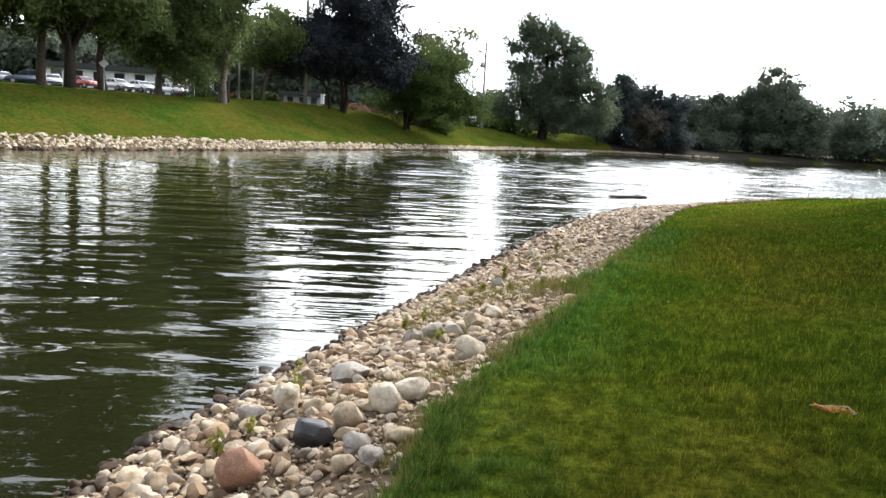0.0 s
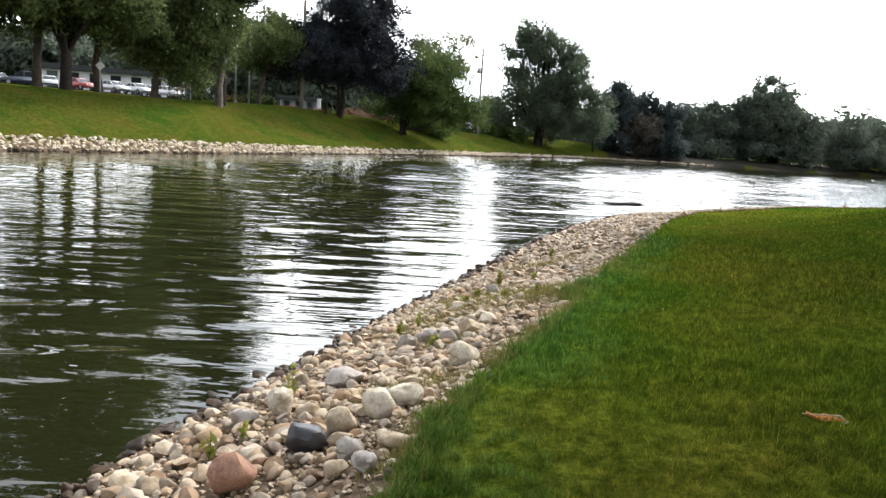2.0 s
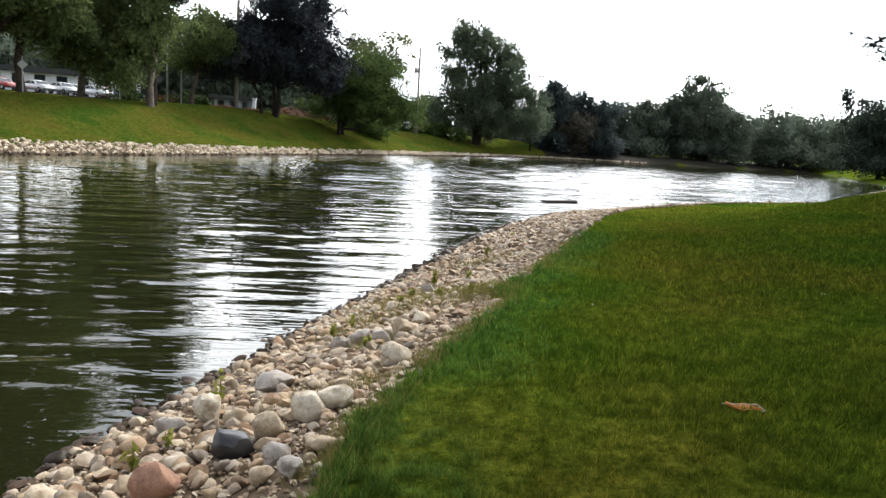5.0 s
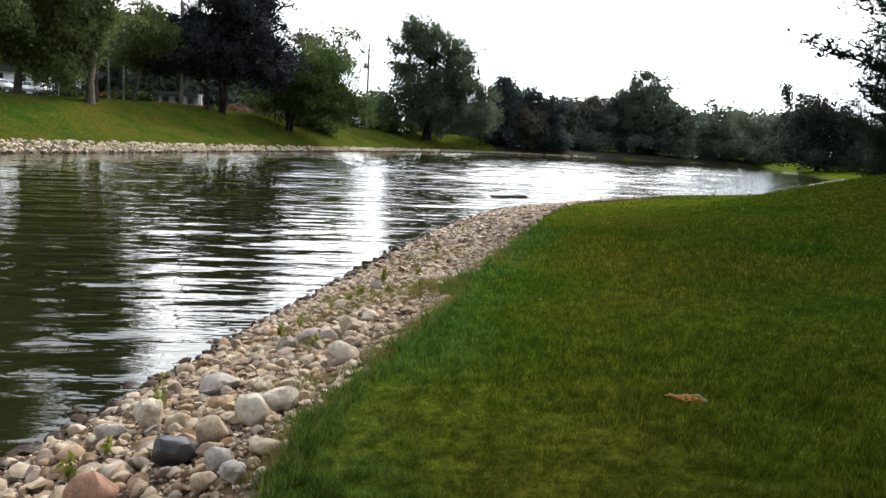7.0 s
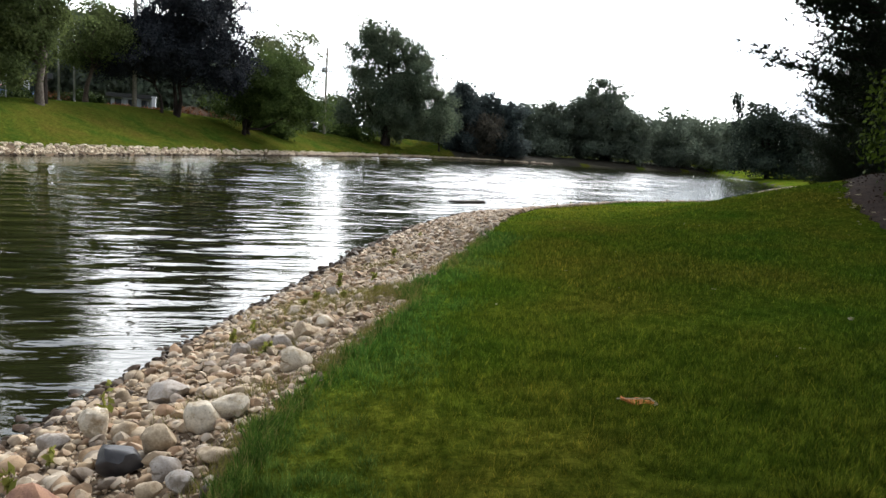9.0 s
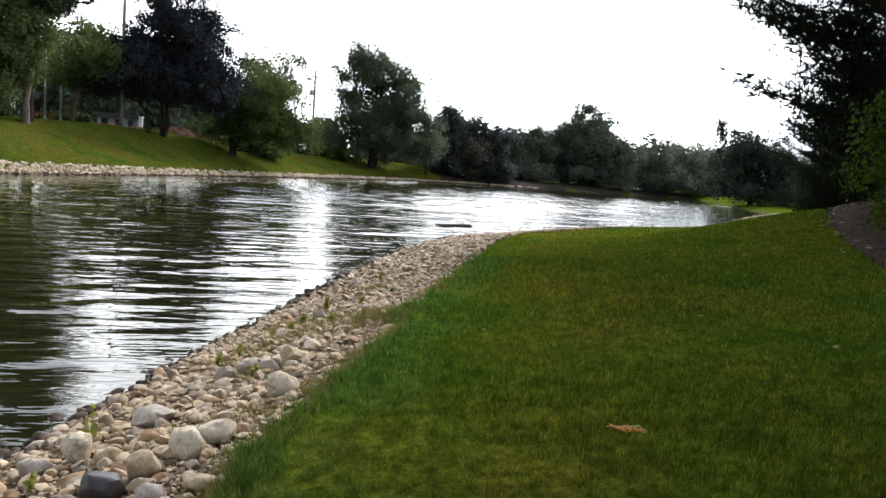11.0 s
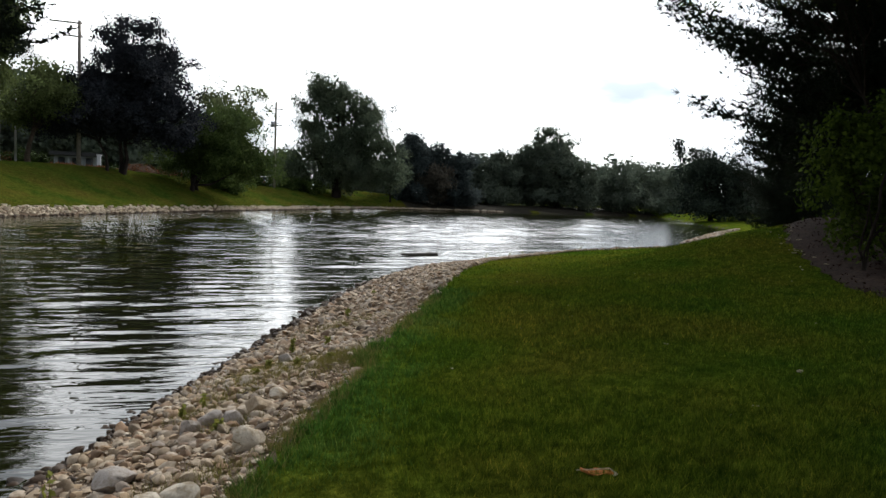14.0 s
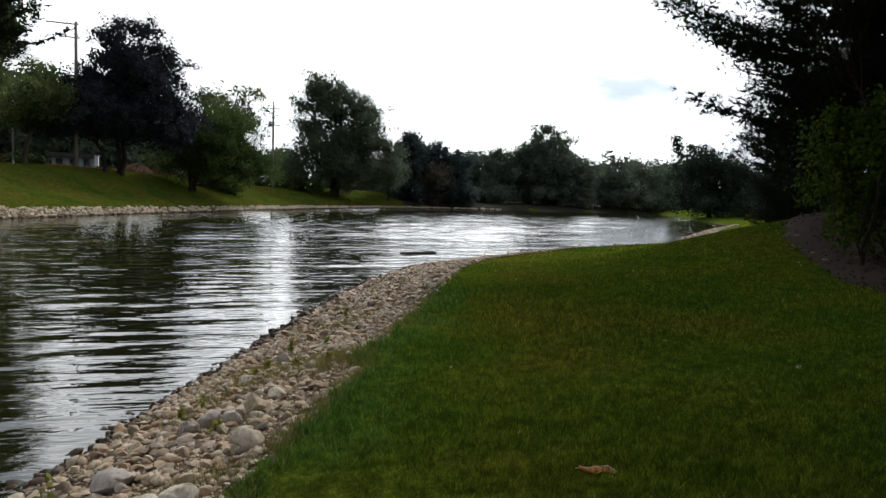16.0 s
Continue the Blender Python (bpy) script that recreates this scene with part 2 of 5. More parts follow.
def water_material():
    m, n, links, p = nodes_of("pond_water")
    geo = n.new("ShaderNodeNewGeometry")
    murk = socket(n, "ShaderNodeTexNoise", Scale=0.15, Detail=3.0)
    links.new(geo.outputs["Position"], murk.inputs["Vector"])
    links.new(ramp_node(n, links, murk.outputs["Fac"], [(0.3, (0.009, 0.011, 0.004)), (0.7, (0.015, 0.016, 0.005))]), p.inputs["Base Color"])
    # open water carries ripples too fine to model
    split = n.new("ShaderNodeSeparateXYZ")
    links.new(geo.outputs["Position"], split.inputs[0])
    fine = n.new("ShaderNodeMapRange")
    for key, value in (("From Min", 20.0), ("From Max", 80.0), ("To Min", 0.010), ("To Max", 0.03)):
        fine.inputs[key].default_value = value
    links.new(split.outputs["Y"], fine.inputs["Value"])
    links.new(fine.outputs[0], p.inputs["Roughness"])
    p.inputs["IOR"].default_value = 1.33
    heights = []
    for turn, sx, sy, scale, detail, amount in ((-9, 0.30, 1.0, 3.6, 2.0, 0.30), (16, 0.5, 1.0, 9.0, 1.0, 0.05)):
        place = n.new("ShaderNodeMapping")
        place.inputs["Rotation"].default_value = (0, 0, radians(turn))
        place.inputs["Scale"].default_value = (sx, sy, 1)
        links.new(geo.outputs["Position"], place.inputs["Vector"])
        w = socket(n, "ShaderNodeTexNoise", Scale=scale, Detail=detail)
        links.new(place.outputs[0], w.inputs["Vector"])
        k = n.new("ShaderNodeMath")
        k.operation = "MULTIPLY"
        k.inputs[1].default_value = amount
        links.new(w.outputs["Fac"], k.inputs[0])
        heights.append(k.outputs[0])
    total = heights[0]
    for h in heights[1:]:
        add = n.new("ShaderNodeMath")
        links.new(total, add.inputs[0])
        links.new(h, add.inputs[1])
        total = add.outputs[0]
    wind = n.new("ShaderNodeMapRange")
    for key, value in (("From Min", 14.0), ("From Max", 60.0), ("To Min", 0.8), ("To Max", 2.2)):
        wind.inputs[key].default_value = value
    links.new(split.outputs["Y"], wind.inputs["Value"])
    rise = n.new("ShaderNodeMath")
    rise.operation = "MULTIPLY"
    links.new(total, rise.inputs[0])
    links.new(wind.outputs[0], rise.inputs[1])
    bp = socket(n, "ShaderNodeBump", Strength=1.0, Distance=0.06)
    links.new(rise.outputs[0], bp.inputs["Height"])
    links.new(bp.outputs[0], p.inputs["Normal"])
    return m


def clear_glass(name, tint=(0.02, 0.025, 0.03)):
    m, n, links, p = nodes_of(name)
    p.inputs["Base Color"].default_value = (*tint, 1)
    p.inputs["Roughness"].default_value = 0.05
    return m


M_TURF, M_BLADE = turf("mown_turf", (0.95, 1.0, 0.90)), blades("grass_blade", (0.99, 1.0, 0.88))
# far bank: drier tone, tinted darker for shade its trees don't cast there
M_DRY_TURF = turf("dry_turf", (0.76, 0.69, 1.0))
M_LUSH = blades("lush_blade", (0.86, 1.14, 1.9))
M_SOIL = plain("bank_soil", (0.15, 0.108, 0.072), 0.95, grain=14, spread=0.45, bump=0.02)
M_MUD = plain("pond_bed", (0.06, 0.055, 0.035), 0.9, grain=3, spread=0.4)
M_STONE, M_STONES = stone_material("river_stone", True), stone_material("river_stones", False)
M_PALE = stone_material("pale_stones", False, pale=True)
M_WET = stone_material("wet_stone", False, wet=True)
M_BUFF = weathered("buff_stone", (0.66, 0.60, 0.50), (0.38, 0.30, 0.20))
M_GREY = weathered("grey_stone", (0.47, 0.43, 0.40), (0.29, 0.25, 0.21))
M_DARK = plain("dark_slate", (0.05, 0.05, 0.056), 0.45, grain=20, spread=0.3, bump=0.006)
M_RUST = weathered("rust_stone", (0.42, 0.24, 0.16), (0.27, 0.15, 0.11))
M_TAN = weathered("tan_stone", (0.54, 0.44, 0.32), (0.31, 0.23, 0.15))
M_WATER = water_material()
M_BARK = plain("brown_bark", (0.095, 0.075, 0.058), 0.95, grain=9, spread=0.4, bump=0.02)
M_BARK_PALE = plain("grey_bark", (0.17, 0.145, 0.12), 0.95, grain=9, spread=0.4, bump=0.02)
M_BARK_DARK = plain("dark_bark", (0.035, 0.028, 0.024), 0.95, grain=9, spread=0.4, bump=0.02)
M_GREEN = leafy("green_leaf", (0.078, 0.104, 0.044), (0.155, 0.196, 0.078), 0.6)
M_LIGHT = leafy("light_leaf", (0.10, 0.12, 0.062), (0.20, 0.23, 0.125))
M_MAPLE = leafy("purple_leaf", (0.020, 0.023, 0.031), (0.038, 0.043, 0.057), 0.15)
M_CRAB = leafy("crab_leaf", (0.046, 0.076, 0.024), (0.108, 0.155, 0.048))
# willow and far leaves: paler, bluer tones hold the distance haze in the colour
M_WILLOW = leafy("hazed_willow_leaf", (0.080, 0.104, 0.080), (0.130, 0.168, 0.118), 0.55)
M_FAR = leafy("far_hazed_leaf", (0.100, 0.125, 0.106), (0.146, 0.182, 0.148), 0.55)
M_FAR_DARK = leafy("far_dark_hazed_leaf", (0.052, 0.068, 0.078), (0.080, 0.104, 0.110), 0.55)
M_EVERGREEN = leafy("evergreen_leaf", (0.024, 0.036, 0.031), (0.050, 0.070, 0.056), 0.35)
M_DENSE = leafy("dense_leaf", (0.020, 0.036, 0.010), (0.050, 0.082, 0.020), 0.12)
M_RUSSET = leafy("russet_leaf", (0.072, 0.068, 0.062), (0.110, 0.102, 0.088))
M_SHRUB = leafy("shrub_leaf", (0.036, 0.062, 0.009), (0.100, 0.150, 0.020), 0.35)
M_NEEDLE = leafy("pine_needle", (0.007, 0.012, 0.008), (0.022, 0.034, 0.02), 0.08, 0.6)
M_LOCUST = leafy("locust_leaf", (0.05, 0.075, 0.02), (0.13, 0.17, 0.04), 0.35)
M_FLOWER = leafy("flower_red", (0.11, 0.06, 0.03), (0.24, 0.105, 0.05), 0.2)
M_MULCH = plain("bark_mulch", (0.056, 0.036, 0.027), 0.95, grain=16, spread=0.5, bump=0.03)
# near-black brown: the shade under the far-shore trees, put into the ground's colour
M_SHADED_BANK = plain("shaded_bank", (0.026, 0.023, 0.016), 0.95, grain=5, spread=0.45, bump=0.02)
M_ASPHALT = plain("asphalt", (0.055, 0.055, 0.057), 0.9, grain=18, spread=0.25, bump=0.004)
M_POLE = plain("weathered_pole", (0.34, 0.31, 0.27), 0.9, grain=6, spread=0.25)
M_METAL = plain("galvanised_steel", (0.42, 0.43, 0.44), 0.45, 0.8, spread=0.1)
M_SIGN = plain("sign_back", (0.62, 0.63, 0.62), 0.55, 0.2, spread=0.08)
M_WIRE = plain("black_wire", (0.02, 0.02, 0.02), 0.6)
M_WALL = plain("white_render", (0.72, 0.75, 0.79), 0.8, grain=3, spread=0.08)
M_ROOF = plain("dark_fascia", (0.03, 0.032, 0.036), 0.7, grain=4, spread=0.2)
M_GLASS = clear_glass("window_glass")
M_TYRE = plain("tyre_rubber", (0.02, 0.02, 0.02), 0.85)
M_RIM = plain("alloy_rim", (0.5, 0.5, 0.52), 0.35, 0.9, spread=0.06)
M_LAMP = plain("lamp_lens", (0.65, 0.62, 0.58), 0.2)
M_TAIL = plain("tail_lens", (0.35, 0.02, 0.02), 0.25)
M_STRAW = leafy("dry_grass", (0.15, 0.15, 0.045), (0.31, 0.27, 0.10), 0.3)
M_DRY = plain("dry_leaf", (0.74, 0.27, 0.07), 0.8, grain=30, spread=0.3)
M_PAPER = plain("pale_leaf", (0.56, 0.48, 0.33), 0.8, grain=30, spread=0.2)
M_LOG = plain("wet_log", (0.05, 0.042, 0.034), 0.6, grain=8, spread=0.4, bump=0.01)
M_WEED = leafy("weed_leaf", (0.15, 0.175, 0.04), (0.30, 0.31, 0.08), 0.4)


# ---- building helpers ----
def mesh_of(name, verts, faces, material, smooth=False):
    me = bpy.data.meshes.new(name)
    verts = np.asarray(verts, float)
    if isinstance(faces, np.ndarray):
        k, count = faces.shape[1], len(faces)
        me.vertices.add(len(verts))
        me.vertices.foreach_set("co", verts.astype(np.float32).ravel())
        me.loops.add(k * count)
        me.loops.foreach_set("vertex_index", faces.astype(np.int32).ravel())
        me.polygons.add(count)
        me.polygons.foreach_set("loop_start", np.arange(0, k * count, k, dtype=np.int32))
        me.update(calc_edges=True)
    else:
        me.from_pydata([tuple(v) for v in verts], [], faces)
    for one in (material if isinstance(material, (list, tuple)) else [material]):
        me.materials.append(one)
    if smooth:
        me.polygons.foreach_set("use_smooth", np.ones(len(me.polygons), bool))
    me.update()
    return me


def piece(name, verts, faces, material, parent=None, label="", smooth=False, at=None):
    """One mesh object, under a thing if one is given."""
    ob = new(name, mesh_of(name, verts, faces, material, smooth))
    if parent is not None:
        ob.parent = parent
    if at is not None:
        ob.matrix_basis = at
    return tagged(ob, label) if label else ob


def part(name, bm, material, parent=None, label="", smooth=False, at=None):
    me = bpy.data.meshes.new(name)
    bm.to_mesh(me)
    bm.free()
    for one in (material if isinstance(material, (list, tuple)) else [material]):
        me.materials.append(one)
    if smooth:
        me.polygons.foreach_set("use_smooth", np.ones(len(me.polygons), bool))
    ob = new(name, me)
    if parent is not None:
        ob.parent = parent
    if at is not None:
        ob.matrix_basis = at
    return tagged(ob, label) if label else ob


def thing(name, x, y, z, label, category, group="", kind="", turn=0.0):
    ob = new(name)
    ob.empty_display_size = 0.2
    ob.matrix_basis = pose(x, y, z, 0, 0, turn)
    return tagged(ob, label, category, group, kind)


def box(sx, sy, sz, x=0, y=0, z=0, bevel=0.0):
    """A bevelled block; z is its underside."""
    bm = bmesh.new()
    bmesh.ops.create_cube(bm, size=1)
    bmesh.ops.transform(bm, matrix=Matrix.Translation((x, y, z + sz / 2)) @ Matrix.Diagonal((sx, sy, sz, 1)), verts=bm.verts)
    if bevel:
        bmesh.ops.bevel(bm, geom=bm.edges[:], offset=bevel, segments=2, affect="EDGES")
    return bm


def tubes(chains, sides=7):
    """Tapered round limbs along chains of (x, y, z, radius), as arrays."""
    vs, fs, at = [], [], 0
    for chain in chains:
        c = np.asarray(chain, float)
        p, r = c[:, :3], c[:, 3]
        d = np.gradient(p, axis=0)
        d /= np.linalg.norm(d, axis=1)[:, None] + 1e-9
        ref = np.where(np.abs(d[:, 2:3]) > 0.9, np.array([[1.0, 0, 0]]), np.array([[0, 0, 1.0]]))
        u = np.cross(d, ref)
        u /= np.linalg.norm(u, axis=1)[:, None] + 1e-9
        w = np.cross(d, u)
        a = np.linspace(0, 2 * np.pi, sides, endpoint=False)
        ring = p[:, None] + r[:, None, None] * (np.cos(a)[None, :, None] * u[:, None] + np.sin(a)[None, :, None] * w[:, None])
        vs.append(ring.reshape(-1, 3))
        i = np.arange(len(c) - 1)[:, None] * sides
        j = np.arange(sides)[None]
        k = (j + 1) % sides
        fs.append(np.stack([i + j, i + k, i + k + sides, i + j + sides], -1).reshape(-1, 4) + at)
        at += len(c) * sides
    return np.concatenate(vs), np.concatenate(fs)


def bent(rng, a, b, r0, r1, n=6, wobble=0.06, sag=0.0):
    """A limb from a to b with a slight wander."""
    a, b = np.asarray(a, float), np.asarray(b, float)
    k = np.linspace(0, 1, n)[:, None]
    p = a + (b - a) * k
    length = np.linalg.norm(b - a)
    p[1:-1] += rng.normal(0, wobble * length, (n - 2, 3)) * 0.6
    p[:, 2] += sag * length * np.sin(np.pi * k[:, 0])
    return np.concatenate([p, (r0 + (r1 - r0) * k)], 1)


def leaves(rng, centres, per, spread, size, droop=0.0, long=1.5, outward=None):
    """Small folded leaves in clumps round the centres, turned roughly to the light side of the crown if its outward ways are given."""
    n = len(centres) * per
    c = np.repeat(centres, per, 0) + rng.normal(0, 1, (n, 3)) * spread
    nrm = rng.normal(0, 1, (n, 3)) + np.array([0, 0, 0.7])
    if outward is not None:
        nrm = nrm * 0.55 + np.repeat(outward, per, 0)
    nrm /= np.linalg.norm(nrm, axis=1)[:, None]
    t = rng.normal(0, 1, (n, 3)) - np.array([0, 0, droop * 2])
    t -= (t * nrm).sum(1)[:, None] * nrm
    t /= np.linalg.norm(t, axis=1)[:, None] + 1e-9
    s = np.cross(nrm, t)
    ln = size * long * rng.uniform(0.7, 1.3, n)[:, None] / 2
    wd = size * rng.uniform(0.7, 1.3, n)[:, None] / 2
    v = np.stack([c - t * ln, c + s * wd + nrm * wd * 0.3, c + t * ln, c - s * wd + nrm * wd * 0.3], 1).reshape(-1, 3)
    return v, np.arange(4 * n).reshape(-1, 4)


def crown_points(rng, lobes, count, gaps=0.0, scale=0.5, inner=0.5, pads=7):
    """Clump centres in a union of rounded lobes, gathered in flat sprays that leave hollows between them."""
    w = np.array([l[3] * l[4] * l[3] for l in lobes]) ** 0.75
    sprays = max(4, count * 2 // pads)
    pick = rng.choice(len(lobes), sprays, p=w / w.sum())
    L = np.array(lobes)[pick]
    d = rng.normal(0, 1, (sprays, 3))
    d /= np.linalg.norm(d, axis=1)[:, None]
    r = inner + (1 - inner) * rng.uniform(0, 1, sprays) ** 0.6
    r *= 0.97 + 0.16 * np.array([noise.noise(Vector(q) * 2.2 + Vector((k * 3.1, 0, 0))) for q, k in zip(d, pick)])
    p = L[:, :3] + d * r[:, None] * np.stack([L[:, 3], L[:, 3], L[:, 4]], 1)
    wide = np.minimum(0.30 * L[:, 3], 0.85)
    p = np.repeat(p, pads, 0) + rng.normal(0, 1, (sprays * pads, 3)) * np.repeat(np.stack([wide, wide, wide * 0.42], 1), pads, 0)
    if gaps > 0:
        keep = np.array([noise.noise(Vector(q) * scale) for q in p]) > gaps - 0.5
        p = p[keep]
    return p[:count] if len(p) <= count else p[np.sort(rng.choice(len(p), count, False))]


def tree(name, label, category, x, y, lobes, trunk, leaf, bark, clumps=260, per=36, size=0.2, spread=0.34, gaps=0.22, limbs=9, seed=1,
         lean=(0, 0), fork=0.45, droop=0.0, group="", stems=1, inner=0.45, scale=0.55, fine=0.0, crown_of=99.0):
    """A tree: a tapered trunk that forks into limbs, and a crown of many small leaves. trunk: radius, height of the first fork.
    fine: how much smaller and more numerous the leaves are below the height crown_of."""
    rng = np.random.default_rng(seed)
    z = ground_z(x, y) - 0.4
    lobes = [(l[0], l[1], l[2] + 0.3, l[3], l[4]) for l in lobes]
    ob = thing(name, x, y, z, label, category, group)
    pts = crown_points(rng, lobes, clumps, gaps, scale, inner)
    r, h = trunk
    chains = []
    top = max(l[2] + 0.5 * l[4] for l in lobes)
    mid = np.mean([l[:2] for l in lobes], axis=0)
    for s in range(stems):
        off = rng.normal(0, 0.35, 2) if stems > 1 else np.zeros(2)
        head = np.array([mid[0] * 0.8 + lean[0] + off[0] * 2, mid[1] * 0.8 + lean[1] + off[1] * 2, top * 0.92])
        k = np.linspace(0, 1, 9)
        sway = rng.normal(0, 0.03 * top, (9, 2)) * k[:, None] * (1 - k[:, None]) * 3
        px = off[0] + (head[0] - off[0]) * k ** 1.6 + sway[:, 0]
        py = off[1] + (head[1] - off[1]) * k ** 1.6 + sway[:, 1]
        flare = 1 + 0.3 * np.exp(-k * 16)
        chains.append(np.stack([px, py, head[2] * k, r * flare * (1 - 0.85 * k)], 1))
    stem = chains[0]
    for i in range(limbs):
        target = pts[rng.integers(len(pts))]
        zz = np.clip(min(h + (target[2] - h) * fork * rng.uniform(0.3, 1), top * 0.85), h * 0.9, None)
        main = chains[i % stems]
        a = np.array([np.interp(zz, main[:, 2], main[:, 0]), np.interp(zz, main[:, 2], main[:, 1]), zz])
        rr = np.interp(zz, main[:, 2], main[:, 3]) * 0.6
        limb = bent(rng, a, target, rr, rr * 0.2, 7, 0.07, 0.06)
        chains.append(limb)
        for b in range(3):
            q = limb[rng.integers(3, 6)]
            t2 = pts[np.argsort(((pts - q[:3]) ** 2).sum(1))[rng.integers(2, 14)]]
            chains.append(bent(rng, q[:3], t2, q[3] * 0.6, q[3] * 0.15, 4, 0.08))
    v, f = tubes(chains, 8)
    piece("trunk", v, f, bark, ob, smooth=True)
    low = pts[:, 2] < crown_of
    off = (pts[:, None] - np.array(lobes)[None, :, :3]) / np.array(lobes)[None][:, :, [3, 3, 4]]
    out = off[np.arange(len(pts)), (off ** 2).sum(2).argmin(1)]
    out = out / (np.linalg.norm(out, axis=1)[:, None] + 0.15)
    v, f = leaves(rng, pts[low], int(per * (1 + fine)), spread, size / (1 + fine) ** 0.5, droop, outward=out[low])
    if not low.all():
        v2, f2 = leaves(rng, pts[~low], per // 3, spread, size * 1.45, droop)
        v, f = np.concatenate([v, v2]), np.concatenate([f, f2 + len(v)])
    piece("crown", v, f, leaf, ob)
    return ob


# ---- the lie of the land ----
# the pond's outline, counted from the near bank forwards and back along the far bank
NEAR_SHORE = [(-8, -22), (-4, -12), (-3.2, -4), (-2.8, 0), (-2.5, 2.5), (-2.2, 4.5), (-2.0, 5.4), (-1.62, 6.4), (-1.15, 7.8),
              (-0.45, 9.85), (0.4, 12.1), (1.65, 15.8), (3.75, 21.2), (6.5, 26.2), (11, 30), (19.5, 34.6), (26, 40.5),
              (30, 46), (40, 58), (51, 70), (55, 78), (60, 90), (70, 112), (77, 128)]
FAR_SHORE = [(46, 121.5), (32, 121), (22, 115), (10, 99), (0.5, 83), (-8.5, 66.3), (-14.2, 54.3), (-18.8, 46), (-22.6, 40.4),
             (-29, 30), (-36, 15), (-40, -5), (-36, -22), (-20, -28)]
LAWN_EDGE = [(-1.6, -14), (-0.9, -2), (-0.36, 2), (-0.10, 3.35), (0.12, 4.35), (0.61, 5.6), (1.25, 7.0), (1.58, 7.75), (1.56, 8.5), (2.2, 9.6),
             (3.5, 12.6), (4.6, 15.7), (6.2, 19.5), (7.9, 22.4), (12.6, 27.0), (20.5, 31.8), (26.5, 38), (31.2, 45), (41, 57.1), (52, 69.3), (56.1, 77.6), (61.2, 89.6), (71.3, 111.6), (79, 129)]


def polyline_distance(px, py, pts, closed):
    """The distance to a chain of points, and the number of the nearest link."""
    best, which = np.full(px.shape, 1e9), np.zeros(px.shape, int)
    n = len(pts)
    for i in range(n if closed else n - 1):
        (ax, ay), (bx, by) = pts[i], pts[(i + 1) % n]
        ux, uy = bx - ax, by - ay
        k = np.clip(((px - ax) * ux + (py - ay) * uy) / (ux * ux + uy * uy), 0, 1)
        d = np.hypot(px - ax - k * ux, py - ay - k * uy)
        m = d < best
        best[m], which[m] = d[m], i
    return best, which


def inside(px, py, pts):
    res = np.zeros(px.shape, bool)
    n = len(pts)
    for i in range(n):
        (ax, ay), (bx, by) = pts[i], pts[(i + 1) % n]
        if ay == by:
            continue
        hit = ((ay > py) != (by > py)) & (px < (bx - ax) * (py - ay) / (by - ay) + ax)
        res ^= hit
    return res


def ramp(v, a, b):
    k = np.clip((v - a) / (b - a), 0, 1)
    return k * k * (3 - 2 * k)


POND = NEAR_SHORE + FAR_SHORE
NEAR_LAND = LAWN_EDGE + [(400, 400), (400, -300), (-1.6, -300)]


def land(px, py):
    """Height, distance from the water (negative in it), distance into the near lawn, whether on the near side."""
    px, py = np.atleast_1d(np.asarray(px, float)), np.atleast_1d(np.asarray(py, float))
    d, link = polyline_distance(px, py, POND, True)
    wet = inside(px, py, POND)
    near = link < len(NEAR_SHORE) - 1
    dl, _ = polyline_distance(px, py, LAWN_EDGE, False)
    lawn = inside(px, py, NEAR_LAND)
    edge = 0.75 - 0.15 * ramp(py, 12, 24) - 0.25 * ramp(py, 34, 46)
    z_near = np.where(lawn, edge + 1.6 * (1 - np.exp(-dl * 0.07 / 1.6)), edge * d / (d + dl + 1e-6))
    z_near = z_near + np.where(lawn, 1.05 * ramp(dl, 2.5, 9) * ramp(py, 10.5, 20) * (1 - ramp(py, 30, 46)), 0.0)
    k = 1 + 0.12 * ramp(py, 60, 74) - (0.14 * ramp(py, 74, 90) + 0.30 * ramp(py, 84, 112)) * ramp(px, -32, -8) - 0.5 * ramp(px, 18, 42)
    z_far = (1.05 * np.clip(d / 1.9, 0, 1) * (0.55 + 0.45 * np.minimum(k, 1)) + k * (1.3 * ramp(d, 1.4, 9.5) + 1.3 * np.clip((d - 1.9) / 6.8, 0, 1)
             - 0.1 * ramp(d, 10.5, 22)))
    z_far = z_far + 0.75 * ramp(d, 22, 44) * ramp(-px, 14, 30)
    blend = np.where(near, ramp(px, 62, 76) * ramp(py, 90, 110), 1.0)
    z = np.where(near, z_near, z_far)
    z = np.where(near & (blend > 0), z_near * (1 - blend) + z_far * blend, z)
    z = np.where(wet, -np.minimum(0.35 * d, 1.2), z)
    return z, np.where(wet, -d, d), np.where(lawn, dl, -dl), near


def band_width(px, py):
    """How wide the stones of the far bank lie."""
    return 1.3 - 0.5 * ramp(py, 46, 86) - 0.25 * ramp(py, 90, 118)


def ground_z(x, y):
    return float(land(x, y)[0][0])


# ---- ground, water, road ----
def steps(*spans):
    """Grid lines: (start, end, spacing) one after the other."""
    out = []
    for a, b, s in spans:
        out += list(np.linspace(a, b, max(2, int(round((b - a) / s)) + 1)))[:-1]
    return np.array(out + [spans[-1][1]])


